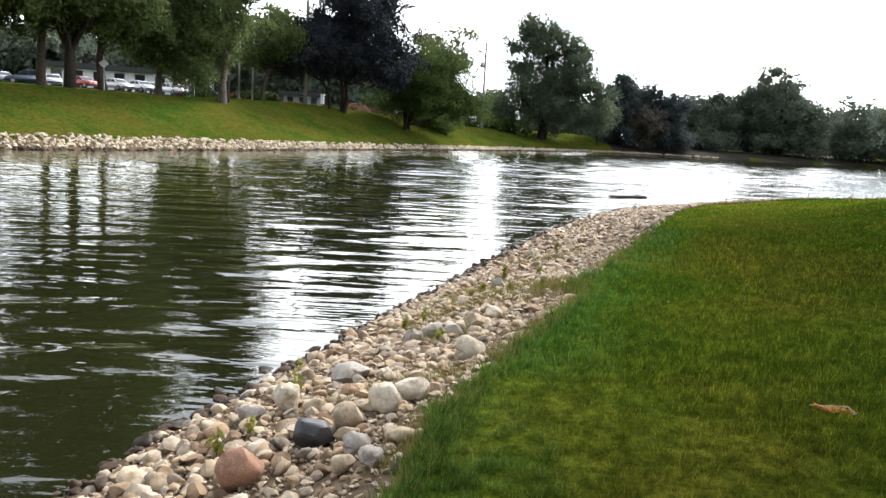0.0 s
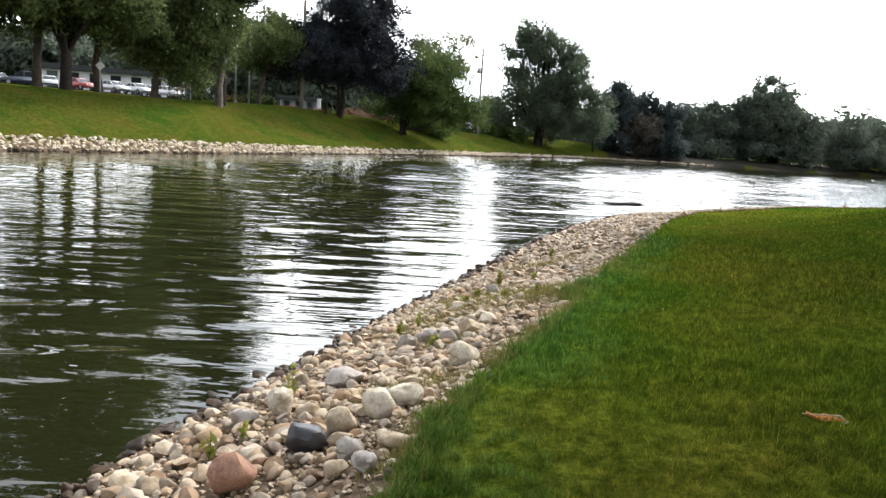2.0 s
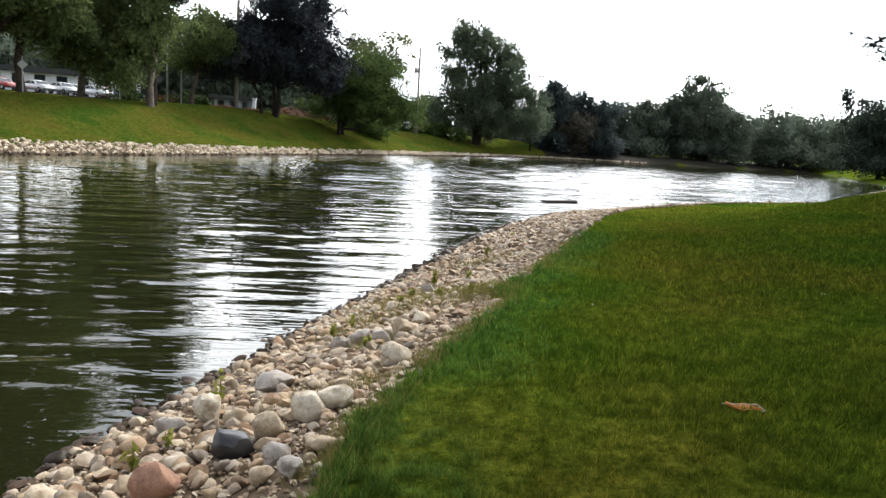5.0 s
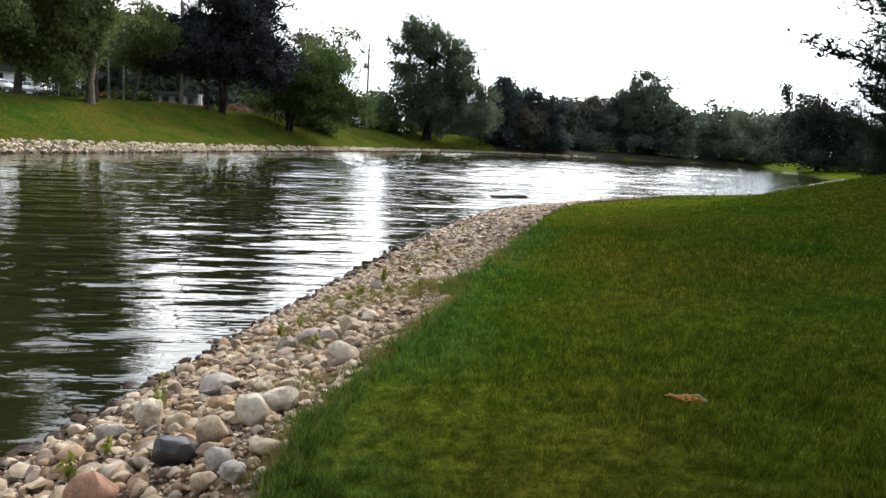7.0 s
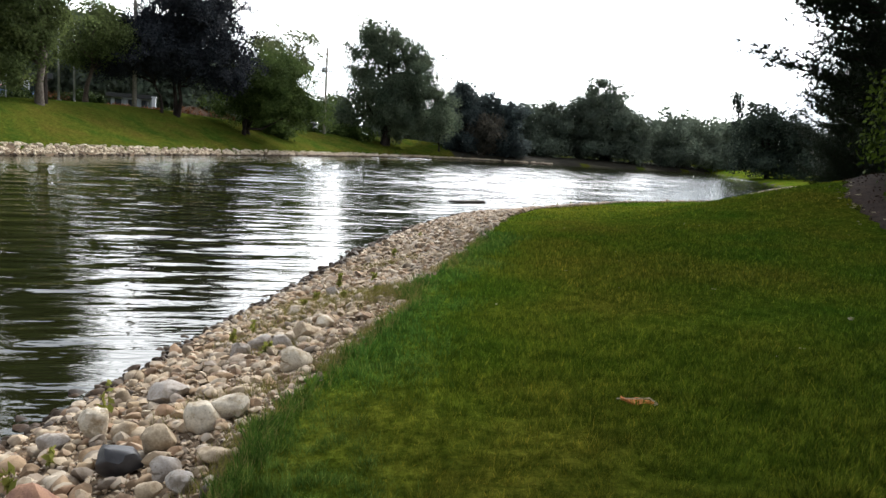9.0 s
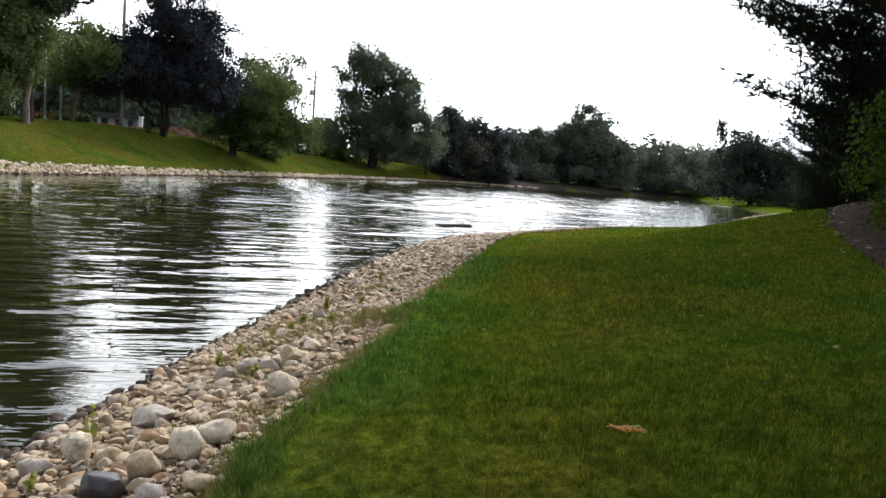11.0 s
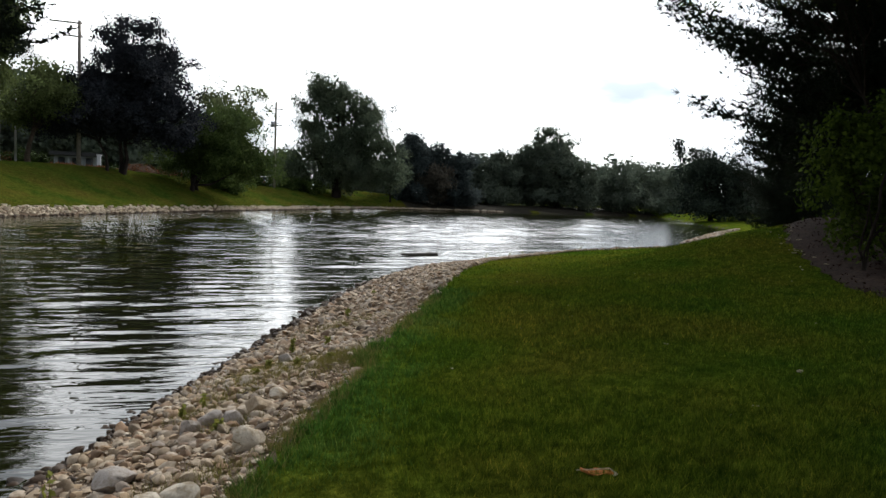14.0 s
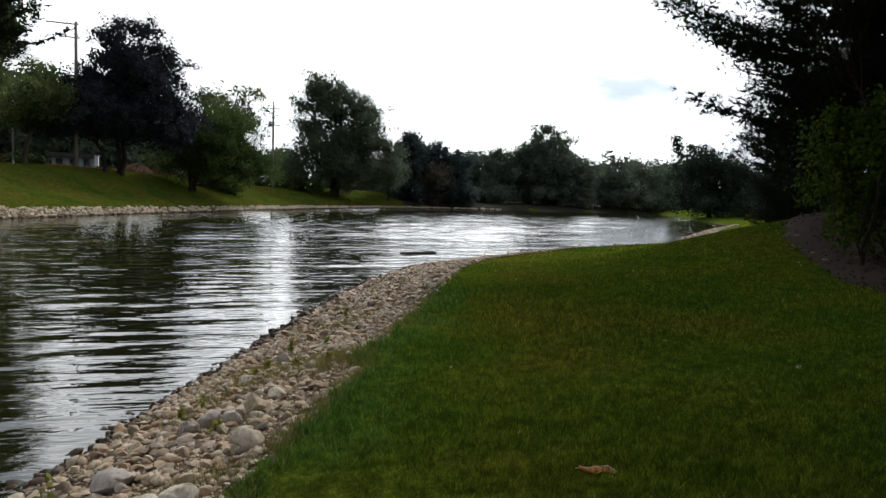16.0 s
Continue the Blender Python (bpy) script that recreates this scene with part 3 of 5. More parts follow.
gx = steps((-2500, -400, 300), (-400, -120, 40), (-120, -45, 6), (-45, -4, 0.9), (-4, 6, 0.14), (6, 22, 0.5), (22, 90, 1.6), (90, 260, 17), (260, 2500, 280))
gy = steps((-2500, -300, 300), (-300, -40, 30), (-40, 0, 3), (0, 13, 0.14), (13, 34, 0.45), (34, 95, 0.9), (95, 170, 2.2), (170, 400, 20), (400, 3000, 260))
GX, GY = np.meshgrid(gx, gy)
gz, gd, gl, gn = land(GX.ravel(), GY.ravel())
lumps = np.array([noise.noise(Vector((a * 0.35, b * 0.35, 0))) for a, b in zip(GX.ravel(), GY.ravel())])
gz = gz + np.where(gd > 2.5, 0.035, 0.0) * lumps
nx, ny = len(gx), len(gy)
i, j = np.meshgrid(np.arange(nx - 1), np.arange(ny - 1))
quads = np.stack([j * nx + i, j * nx + i + 1, (j + 1) * nx + i + 1, (j + 1) * nx + i], -1).reshape(-1, 4)
ground_mesh = mesh_of("ground", np.stack([GX.ravel(), GY.ravel(), gz], 1), quads, [M_TURF, M_SOIL, M_MUD, M_DRY_TURF, M_SHADED_BANK], smooth=True)
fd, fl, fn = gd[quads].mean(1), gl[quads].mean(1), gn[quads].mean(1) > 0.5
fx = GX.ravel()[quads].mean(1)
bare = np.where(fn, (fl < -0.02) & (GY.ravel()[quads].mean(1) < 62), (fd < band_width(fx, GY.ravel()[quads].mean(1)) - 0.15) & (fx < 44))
# strip along the far shore that takes the painted tree shade
shaded_strip = ~fn & (fx > 27) & (fd > 0.3) & (fd < 16) & (GY.ravel()[quads].mean(1) > 110)
ground_mesh.polygons.foreach_set("material_index", np.where(shaded_strip, 4, np.where(fd < -0.15, 2, np.where(bare, 1, np.where(fn, 0, 3)))).astype(np.int32))
tagged(new("ground", ground_mesh), "mown green lawn sloping to the stony banks of a pond", "lawn", kind="structure")

# the water's sheet, with a low wind swell that runs towards the near bank; finer rows where the pond is close
wave_rng = np.random.default_rng(2)
radius = [2.6]
while radius[-1] < 170:
    radius.append(radius[-1] + max(0.05, radius[-1] * 0.005))
radius = np.array(radius)
bearing = np.radians(np.concatenate([np.arange(-180, -48, 6.0), np.arange(-48, 56, 0.26), np.arange(56, 181, 6.0)]))
R, A = np.meshgrid(radius, bearing, indexing="ij")
WX, WY = R * np.sin(A), R * np.cos(A)
gap = np.gradient(radius)[:, None]
swell = np.zeros_like(WX)
shelter = land(WX.ravel(), WY.ravel())[1].reshape(WX.shape)
open_water = ramp(-shelter, 3, 14) * ramp(R, 20, 60)
for k in range(54):
    length = 0.22 * 1.05 ** k
    way = radians(-8 + wave_rng.normal(0, 12))
    tilt = 0.0112 * (1.0 if length < 1.1 else 1.1 / length) + (0.025 * open_water if 0.7 < length < 2.6 else 0.0)
    fade = np.clip((length / gap - 2.5) / 2.0, 0, 1)
    arg = 2 * np.pi / length * (WX * math.sin(way) + WY * math.cos(way)) + wave_rng.uniform(0, 6.28)
    patch = 0.65 + 0.35 * np.sin(WX * wave_rng.uniform(-0.5, 0.5) + WY * wave_rng.uniform(-0.2, 0.2) + wave_rng.uniform(0, 6.28))
    swell += fade * patch * tilt * length / (2 * np.pi) * 1.41 * np.cos(arg)
swell *= 0.25 + 0.75 * ramp(-shelter, 0.1, 1.6)
na = len(bearing)
i, j = np.meshgrid(np.arange(na - 1), np.arange(len(radius) - 1))
wq = np.stack([j * na + i, (j + 1) * na + i, (j + 1) * na + i + 1, j * na + i + 1], -1).reshape(-1, 4)
wq = wq[(shelter.ravel()[wq] < 1.2).any(1)]
used, wq = np.unique(wq, return_inverse=True)
water = piece("water", np.stack([WX.ravel(), WY.ravel(), swell.ravel()], 1)[used], wq.reshape(-1, 4), M_WATER, smooth=True)
tagged(water, "dark olive pond water with small wind ripples", "pond", kind="structure")


def strip(name, line, half, lift, material):
    """A paved strip that follows the ground along a line."""
    p = np.array(line, float)
    t = np.concatenate([[0], np.cumsum(np.linalg.norm(np.diff(p, axis=0), axis=1))])
    s = np.linspace(0, t[-1], 90)
    c = np.stack([np.interp(s, t, p[:, 0]), np.interp(s, t, p[:, 1])], 1)
    d = np.gradient(c, axis=0)
    d /= np.linalg.norm(d, axis=1)[:, None]
    nrm = np.stack([-d[:, 1], d[:, 0]], 1)
    rows = np.linspace(-half, half, 7)
    q = (c[:, None] + nrm[:, None] * rows[None, :, None]).reshape(-1, 2)
    z = land(q[:, 0], q[:, 1])[0] + lift
    a, b = np.meshgrid(np.arange(6), np.arange(89))
    f = np.stack([b * 7 + a, b * 7 + a + 1, (b + 1) * 7 + a + 1, (b + 1) * 7 + a], -1).reshape(-1, 4)
    top = np.concatenate([q, z[:, None]], 1)
    return piece(name, top, f[:, ::-1], material, smooth=True)


tagged(strip("road", [(-66, 12), (-48, 34), (-37.5, 52), (-32, 62), (-26.5, 73), (-17, 90), (-8, 107), (4, 127), (16, 152), (26, 192)], 3.3, 0.06, M_ASPHALT),
       "grey asphalt road along the top of the far bank", "road", kind="structure")
tagged(strip("parking_lot", [(-74, 76), (-58, 88), (-44, 98), (-26, 106)], 7.0, 0.09, M_ASPHALT), "asphalt parking lot in front of the long white building", "parking lot", kind="structure")


# ---- stones ----
def ico(level):
    bm = bmesh.new()
    bmesh.ops.create_icosphere(bm, subdivisions=level, radius=1)
    v = np.array([x.co[:] for x in bm.verts])
    f = np.array([[x.index for x in y.verts] for y in bm.faces])
    bm.free()
    return v, f


def pebble(v, seed, rough=0.5, freq=1.15, flat=0.95):
    """One worn stone out of a ball: lumpy, with a few flats."""
    rng = np.random.default_rng(seed)
    o = Vector(rng.uniform(-50, 50, 3))
    r = np.array([1 + rough * noise.noise(Vector(p) * freq + o) + rough * 0.35 * noise.noise(Vector(p) * freq * 2.6 + o) for p in v])
    q = v * r[:, None]
    for _ in range(10):
        n = rng.normal(0, 1, 3)
        n /= np.linalg.norm(n)
        cut = rng.uniform(0.54, 0.84)
        over = np.maximum(q @ n - cut, 0)
        q = q - over[:, None] * n * flat
    return q


ICO2, ICO3, ICO1 = ico(2), ico(3), ico(1)
SHAPES = [pebble(ICO2[0], s) for s in range(14)]
SHAPES_LOW = [pebble(ICO1[0], s + 30) for s in range(10)]
SHAPES_FINE = [pebble(ICO3[0], s + 60, 0.46, 1.2, 0.84) for s in range(10)]


def scatter_stones(name, parent, rng, pts, radius, material, shapes, faces, sink=0.25, label=""):
    """Many stones joined into one mesh."""
    vs, fs, at = [], [], 0
    for (x, y, z), r in zip(pts, radius):
        v = shapes[rng.integers(len(shapes))] * np.array([r * rng.uniform(0.85, 1.35), r * rng.uniform(0.8, 1.1), r * rng.uniform(0.5, 0.8)])
        m = np.array((Euler((rng.normal(0, 0.3), rng.normal(0, 0.3), rng.uniform(0, 6.28))).to_matrix()))
        vs.append(v @ m.T + np.array([x, y, z + r * (0.55 - sink)]))
        fs.append(faces + at)
        at += len(v)
    ob = piece(name, np.concatenate(vs), np.concatenate(fs), material, parent, label, smooth=True)
    ob.data.set_sharp_from_angle(angle=radians(38))
    return tagged(ob, kind="stuff")


def bank_points(rng, x0, x1, y0, y1, spacing, test):
    n = int((x1 - x0) * (y1 - y0) / spacing ** 2)
    p = np.stack([rng.uniform(x0, x1, n), rng.uniform(y0, y1, n)], 1)
    z, d, l, near = land(p[:, 0], p[:, 1])
    keep = test(p[:, 0], p[:, 1], d, l, near)
    return p[keep], z[keep], d[keep], l[keep]


near_bank = thing("stone_bank", 0.0, 6.0, 0.0, "bank of loose buff and grey river stones between lawn and water", "stone bank", kind="structure")
base = Matrix.Translation((0, -6.0, 0))
rng = np.random.default_rng(5)

BOULDERS = [  # material, x, y, half width, half height
    (M_GREY, -0.61, 5.88, 0.19, 0.10), (M_BUFF, -0.06, 4.79, 0.125, 0.09), (M_BUFF, -0.26, 4.68, 0.14, 0.10), (M_DARK, -0.63, 4.27, 0.14, 0.105),
    (M_TAN, -0.45, 4.44, 0.10, 0.10), (M_TAN, -0.76, 5.01, 0.09, 0.08), (M_BUFF, -0.97, 5.26, 0.12, 0.13), (M_GREY, -1.24, 5.25, 0.11, 0.08),
    (M_BUFF, 0.33, 5.81, 0.14, 0.10), (M_TAN, 0.45, 7.12, 0.12, 0.10), (M_BUFF, 0.64, 7.52, 0.12, 0.08), (M_GREY, 0.06, 7.24, 0.12, 0.08),
    (M_GREY, 0.22, 6.88, 0.11, 0.08), (M_GREY, -0.13, 7.09, 0.10, 0.08), (M_RUST, -0.96, 3.88, 0.135, 0.125), (M_TAN, -0.13, 4.02, 0.10, 0.05),
    (M_GREY, -0.25, 3.70, 0.085, 0.06), (M_TAN, -0.41, 3.72, 0.075, 0.06), (M_GREY, -0.36, 3.99, 0.09, 0.07), (M_GREY, 0.86, 9.56, 0.10, 0.09)]
for k, (mat, x, y, w, h) in enumerate(BOULDERS):
    v = SHAPES_FINE[k % 10] * np.array([w, w * 0.85, h]) * 1.0
    ob = piece("boulder", v, ICO3[1], mat, near_bank, smooth=True, at=base @ pose(x, y, ground_z(x, y) + h * 0.8, rng.normal(0, 7), rng.normal(0, 7), rng.uniform(-25, 25)))
    ob.data.set_sharp_from_angle(angle=radians(40))

p, z, d, l = bank_points(rng, -4, 4, 2.2, 13.0, 0.068, lambda x, y, d, l, near: near & (d > -0.3) & (l < -0.05) & (l > -2.9))
away = np.min([np.hypot(p[:, 0] - b[1], p[:, 1] - b[2]) / (b[3] * 0.9) for b in BOULDERS], 0) > 1
p, z, d, l = p[away], z[away], d[away], l[away]
small = np.clip((l + 0.9) / 0.9, 0, 1)
rad = (0.022 + 0.048 * rng.uniform(0, 1, len(p)) ** 1.9 + 0.035 * (rng.uniform(0, 1, len(p)) < 0.05)) * (1 - 0.45 * small)
wet = d < 0.08 + 0.20 * rng.uniform(0, 1, len(d)) ** 2
order = np.lexsort((np.hypot(p[:, 0] + 0.3, p[:, 1] - 4.6),))
chosen = [k for k in order if rad[k] > 0.042 and not wet[k]][:280]
shared = [mesh_of("stone", s, ICO2[1], M_STONE, smooth=True) for s in SHAPES]
for one in shared:
    one.set_sharp_from_angle(angle=radians(38))
for k in chosen:
    ob = new("stone", shared[rng.integers(len(shared))])
    ob.parent = near_bank
    r = rad[k]
    ob.matrix_basis = base @ pose(p[k, 0], p[k, 1], z[k] + r * 0.42, rng.normal(0, 16), rng.normal(0, 16), rng.uniform(0, 360)) @ Matrix.Diagonal((r * rng.uniform(0.95, 1.35), r, r * rng.uniform(0.55, 0.8), 1))
rest = np.ones(len(p), bool)
rest[chosen] = False
pts = np.concatenate([p - [0, 6.0], z[:, None]], 1)
for size, shapes, faces in ((rad > 0.036, SHAPES, ICO2[1]), (rad <= 0.036, SHAPES_LOW, ICO1[1])):
    scatter_stones("small_stones", near_bank, rng, pts[rest & ~wet & size], rad[rest & ~wet & size], M_STONES, shapes, faces)
scatter_stones("wet_stones", near_bank, rng, pts[wet], rad[wet] * rng.uniform(0.6, 1.2, wet.sum()), M_WET, SHAPES, ICO2[1], 0.35, "dark wet stones at the waterline")
p, z, d, l = bank_points(rng, -4, 4, 2.2, 11.0, 0.050, lambda x, y, d, l, near: near & (d > 0.1) & (l < -0.12) & (l > -2.9))
pts = np.concatenate([p - [0, 6.0], z[:, None]], 1)
scatter_stones("pebbles", near_bank, rng, pts, rng.uniform(0.010, 0.024, len(p)), M_STONES, SHAPES_LOW, ICO1[1], 0.0)
p, z, d, l = bank_points(rng, -1, 32, 13.0, 46.0, 0.14, lambda x, y, d, l, near: near & (d > -0.25) & (l < 0.05) & (l > -4.5))
rad = 0.055 + 0.06 * rng.uniform(0, 1, len(p)) ** 2
wet = d < 0.2
pts = np.concatenate([p - [0, 6.0], z[:, None]], 1)
scatter_stones("small_stones", near_bank, rng, pts[~wet], rad[~wet], M_STONES, SHAPES_LOW, ICO1[1])
scatter_stones("wet_stones", near_bank, rng, pts[wet], rad[wet] * rng.uniform(0.6, 1.3, wet.sum()), M_WET, SHAPES_LOW, ICO1[1], 0.35)
p, z, d, l = bank_points(rng, 28, 70, 44, 64, 0.3, lambda x, y, d, l, near: near & (d > -0.2) & (l < 0.3) & (l > -4.5))
pts = np.concatenate([p - [0, 6.0], z[:, None]], 1)
scatter_stones("small_stones", near_bank, rng, pts, rng.uniform(0.1, 0.18, len(p)), M_STONES, SHAPES_LOW, ICO1[1])

p, z, d, l = bank_points(rng, -9, 0.5, -14.0, 2.2, 0.09, lambda x, y, d, l, near: near & (d > -0.2) & (l < -0.05) & (l > -6))
pts = np.concatenate([p - [0, 6.0], z[:, None]], 1)
scatter_stones("small_stones", near_bank, rng, pts, rng.uniform(0.035, 0.075, len(p)), M_STONES, SHAPES_LOW, ICO1[1])
far_bank = thing("stone_bank", -15, 55, 0.0, "long pale band of stones edging the far side of the pond", "stone bank", kind="structure")
p, z, d, l = bank_points(rng, -42, 44, 20, 123, 0.21, lambda x, y, d, l, near: ~near & (d > -0.15) & (d < band_width(x, y) + 0.08 * np.sin(x * 3 + y * 2)))
rad = rng.uniform(0.09, 0.19, len(p))
pts = np.concatenate([p - [-15, 55], z[:, None]], 1)
wet = d < 0.12
scatter_stones("small_stones", far_bank, rng, pts[~wet], rad[~wet], M_PALE, SHAPES_LOW, ICO1[1])
scatter_stones("wet_stones", far_bank, rng, pts[wet], rad[wet], M_WET, SHAPES_LOW, ICO1[1], 0.35)


# ---- grass ----
def grass(name, label, rng, x, y, z, height, width, material=None):
    n = len(x)
    a = rng.uniform(0, 6.283, n)
    lean = rng.uniform(0.1, 0.9, n) * height
    b = rng.uniform(0, 6.283, n)
    c = np.stack([x, y, z], 1)
    s = np.stack([np.cos(a), np.sin(a), 0 * a], 1) * width[:, None] / 2
    tip = c + np.stack([np.cos(b) * lean, np.sin(b) * lean, height], 1)
    v = np.stack([c - s, c + s, tip], 1).reshape(-1, 3)
    ob = piece(name, v, np.arange(3 * n).reshape(-1, 3), material or M_BLADE)
    return tagged(ob, label, "grass", kind="stuff")


def lawn_points(rng, n, r0, r1, power, a0=-22, a1=54):
    r = r0 + (r1 - r0) * rng.uniform(0, 1, n) ** power
    a = np.radians(rng.uniform(a0, a1, n))
    x, y = r * np.sin(a), r * np.cos(a)
    z, d, l, near = land(x, y)
    keep = near & (l > -0.03 + 0.2 * np.array([noise.noise(Vector((p * 3.1, q * 3.1, 3))) for p, q in zip(x, y)]))
    return x[keep], y[keep], z[keep] - 0.005, l[keep], r[keep]


rng = np.random.default_rng(11)
x, y, z, l, r = lawn_points(rng, 400000, 2.2, 15.0, 1.7)
tall = 1 + 0.9 * np.exp(-np.abs(l) / 0.12)
tall = tall * rng.uniform(0.022, 0.056, len(x)) * (1 + r * 0.02) * np.where(rng.uniform(0, 1, len(x)) < 0.06, 1.6, 1.0)
tall = tall * (0.95 + 1.1 * np.array([noise.noise(Vector((p * 7, q * 7, 1))) for p, q in zip(x, y)]))
drift = np.array([noise.noise(Vector((p * 1.1, q * 1.1, 8))) for p, q in zip(x, y)])
lush = l + rng.normal(0, 0.12, len(l)) < 0.55 + 0.5 * drift
for name, what, mask, mat in (("lawn_grass", "short mown lawn grass, green with yellowed blades", ~lush, M_BLADE), ("lawn_grass", "lush blue-green grass along the edge of the lawn", lush, M_LUSH)):
    grass(name, what, rng, x[mask], y[mask], z[mask], tall[mask], (0.0035 + 0.0009 * r)[mask], mat)
x, y, z, l, r = lawn_points(rng, 150000, 2.2, 8.0, 0.9)
keep = l > 0.5
grass("lawn_grass", "fine pale-tipped blades standing in the near lawn", rng, x[keep], y[keep], z[keep], (0.02 + 0.05 * rng.uniform(0, 1, len(x)) ** 2)[keep], (0.0022 + 0.0007 * r)[keep])
x, y, z, l, r = lawn_points(rng, 90000, 15.0, 40.0, 1.3)
grass("lawn_grass", "short mown lawn grass farther along the bank", rng, x, y, z, rng.uniform(0.03, 0.06, len(x)), 0.006 + 0.0008 * r)
for a0, a1, r0, n in ((-22, 54, 0.3, 9000), (54, 338, 0.3, 60000)):
    x, y, z, l, r = lawn_points(rng, n, r0, 2.2 if a1 == 54 else 8.0, 0.8, a0, a1)
    grass("lawn_grass", "short mown lawn grass round the standing place", rng, x, y, z, rng.uniform(0.03, 0.06, len(x)), np.full(len(x), 0.009))
for cx, cy, spread, n in ((0.55, 9.4, 0.34, 2200), (1.28, 8.6, 0.28, 2000), (-0.2, 7.95, 0.16, 350), (0.95, 9.0, 0.2, 500), (0.2, 6.9, 0.16, 250), (-0.3, 5.2, 0.18, 250), (0.1, 5.3, 0.14, 250), (1.9, 12.4, 0.35, 1200), (0.3, 8.4, 0.25, 700)):
    x, y = rng.normal(cx, spread, n), rng.normal(cy, spread, n)
    z = land(x, y)[0]
    grass("dry_grass", "dry straw-coloured grass tuft between the stones", rng, x, y, z, rng.uniform(0.05, 0.12, n), np.full(n, 0.006), M_STRAW)

x, y = rng.uniform(-1.0, 4.0, 200000), rng.uniform(2.2, 13.0, 200000)
z, d, l, near = land(x, y)
fringe = near & (np.abs(l + 0.05) < 0.20 * rng.uniform(0, 1, len(x))) & (np.array([noise.noise(Vector((p * 0.9, q * 0.9, 5))) for p, q in zip(x, y)]) > -0.12)
grass("dry_grass", "yellowed grass fringe where lawn meets stones", rng, x[fringe], y[fringe], z[fringe], rng.uniform(0.03, 0.095, fringe.sum()), np.full(fringe.sum(), 0.007), M_STRAW)


# ---- trees of the far bank ----
tree("oak_tree", "large broad tree with a thick dark trunk on the far bank", "tree", -25.5, 54.0,
     [(0.6, 0, 24.0, 3.8, 3.0), (0.5, 0, 13.5, 5.8, 3.6), (1.0, 0.5, 17.5, 5.4, 3.2), (0.8, 0.3, 20.8, 4.6, 2.8), (0, 0, 6.6, 4.6, 2.6), (2.7, 1.2, 6.2, 3.8, 2.1), (-2.3, -1.2, 6.3, 2.5, 1.9), (1.2, 0.6, 9.5, 5.0, 3.0), (-1.8, -0.8, 4.6, 1.9, 0.9)],
     (0.36, 2.0), M_GREEN, M_BARK_DARK, 1250, 36, 0.25, seed=3, limbs=14, fork=0.25, gaps=0.36, scale=0.42, fine=0.9, crown_of=10.5)
tree("oak_tree", "broad green tree with a brown trunk beside the road", "tree", -28.5, 56.0, [(0.3, 0, 23.0, 3.6, 3.0), (-1.0, 0, 12.5, 5.2, 3.4), (-0.6, 0, 16.2, 4.8, 3.0), (-0.3, 0, 19.8, 4.2, 2.6), (-1.4, -0.7, 5.6, 2.8, 2.6), (0.4, 0.2, 8.0, 3.6, 2.8)],
     (0.3, 3.0), M_GREEN, M_BARK, 900, 34, 0.25, seed=4, gaps=0.36, scale=0.42, fine=0.9, crown_of=10.5)
# out of view on the left; added so its reflection darkens the water
tree("oak_tree", "unseen tall tree added past the end of the far row", "tree", -33.5, 50.0, [(0.3, 0, 22.6, 4.0, 3.4), (0, 0, 13.5, 5.4, 3.6), (0.3, 0, 18.2, 5.0, 3.2), (-0.4, -0.2, 6.6, 4.4, 3.0)],
     (0.32, 3.0), M_GREEN, M_BARK, 900, 34, 0.27, seed=44, crown_of=10.5)
tree("oak_tree", "green tree with a leaning brown trunk", "tree", -25.6, 59.6, [(0.5, 0, 21.4, 3.0, 2.8), (0.5, 0, 11.8, 4.0, 3.2), (0.5, 0, 15.0, 3.2, 2.6), (0.5, 0, 18.0, 2.6, 2.2), (1.7, 0.7, 5.0, 3.2, 2.2), (0, 0, 7.2, 3.6, 2.7), (2.5, 1.0, 3.5, 2.1, 0.9)],
     (0.3, 2.6), M_GREEN, M_BARK, 950, 34, 0.25, seed=5, gaps=0.36, scale=0.42, lean=(-0.8, 0), fine=0.9, crown_of=10.5)
tree("linden_tree", "dense green tree with a slim trunk", "tree", -23.2, 64.2, [(0.8, 0, 12.0, 4.2, 3.4), (0.6, 0, 15.6, 3.4, 2.6), (0.8, 0, 18.6, 2.6, 2.2), (0.5, 0.2, 5.0, 3.3, 2.6), (2.4, 0.7, 3.2, 2.4, 1.6), (2.1, 0.7, 7.0, 3.3, 2.9), (-0.2, -0.1, 8.0, 3.8, 2.9)],
     (0.28, 2.0), M_GREEN, M_BARK_PALE, 950, 34, 0.24, seed=6, gaps=0.36, scale=0.42, fine=0.9, crown_of=11.5)
tree("linden_tree", "tall green tree with a straight grey trunk", "tree", -18.0, 64.7, [(0.6, 0.2, 13.6, 2.3, 2.4), (2.6, 0.5, 12.6, 1.5, 0.8), (1.0, 0.2, 16.4, 2.0, 1.8), (2.6, 0.5, 14.6, 1.0, 0.6), (-1.0, -0.3, 4.9, 2.4, 2.0), (-0.6, -0.2, 7.4, 2.9, 2.4), (-2.4, -0.6, 2.7, 2.4, 1.4), (0, 0, 10.4, 2.4, 2.9)],
     (0.3, 3.0), M_GREEN, M_BARK_PALE, 680, 36, 0.2, seed=7, gaps=0.36, scale=0.42, fine=0.5)
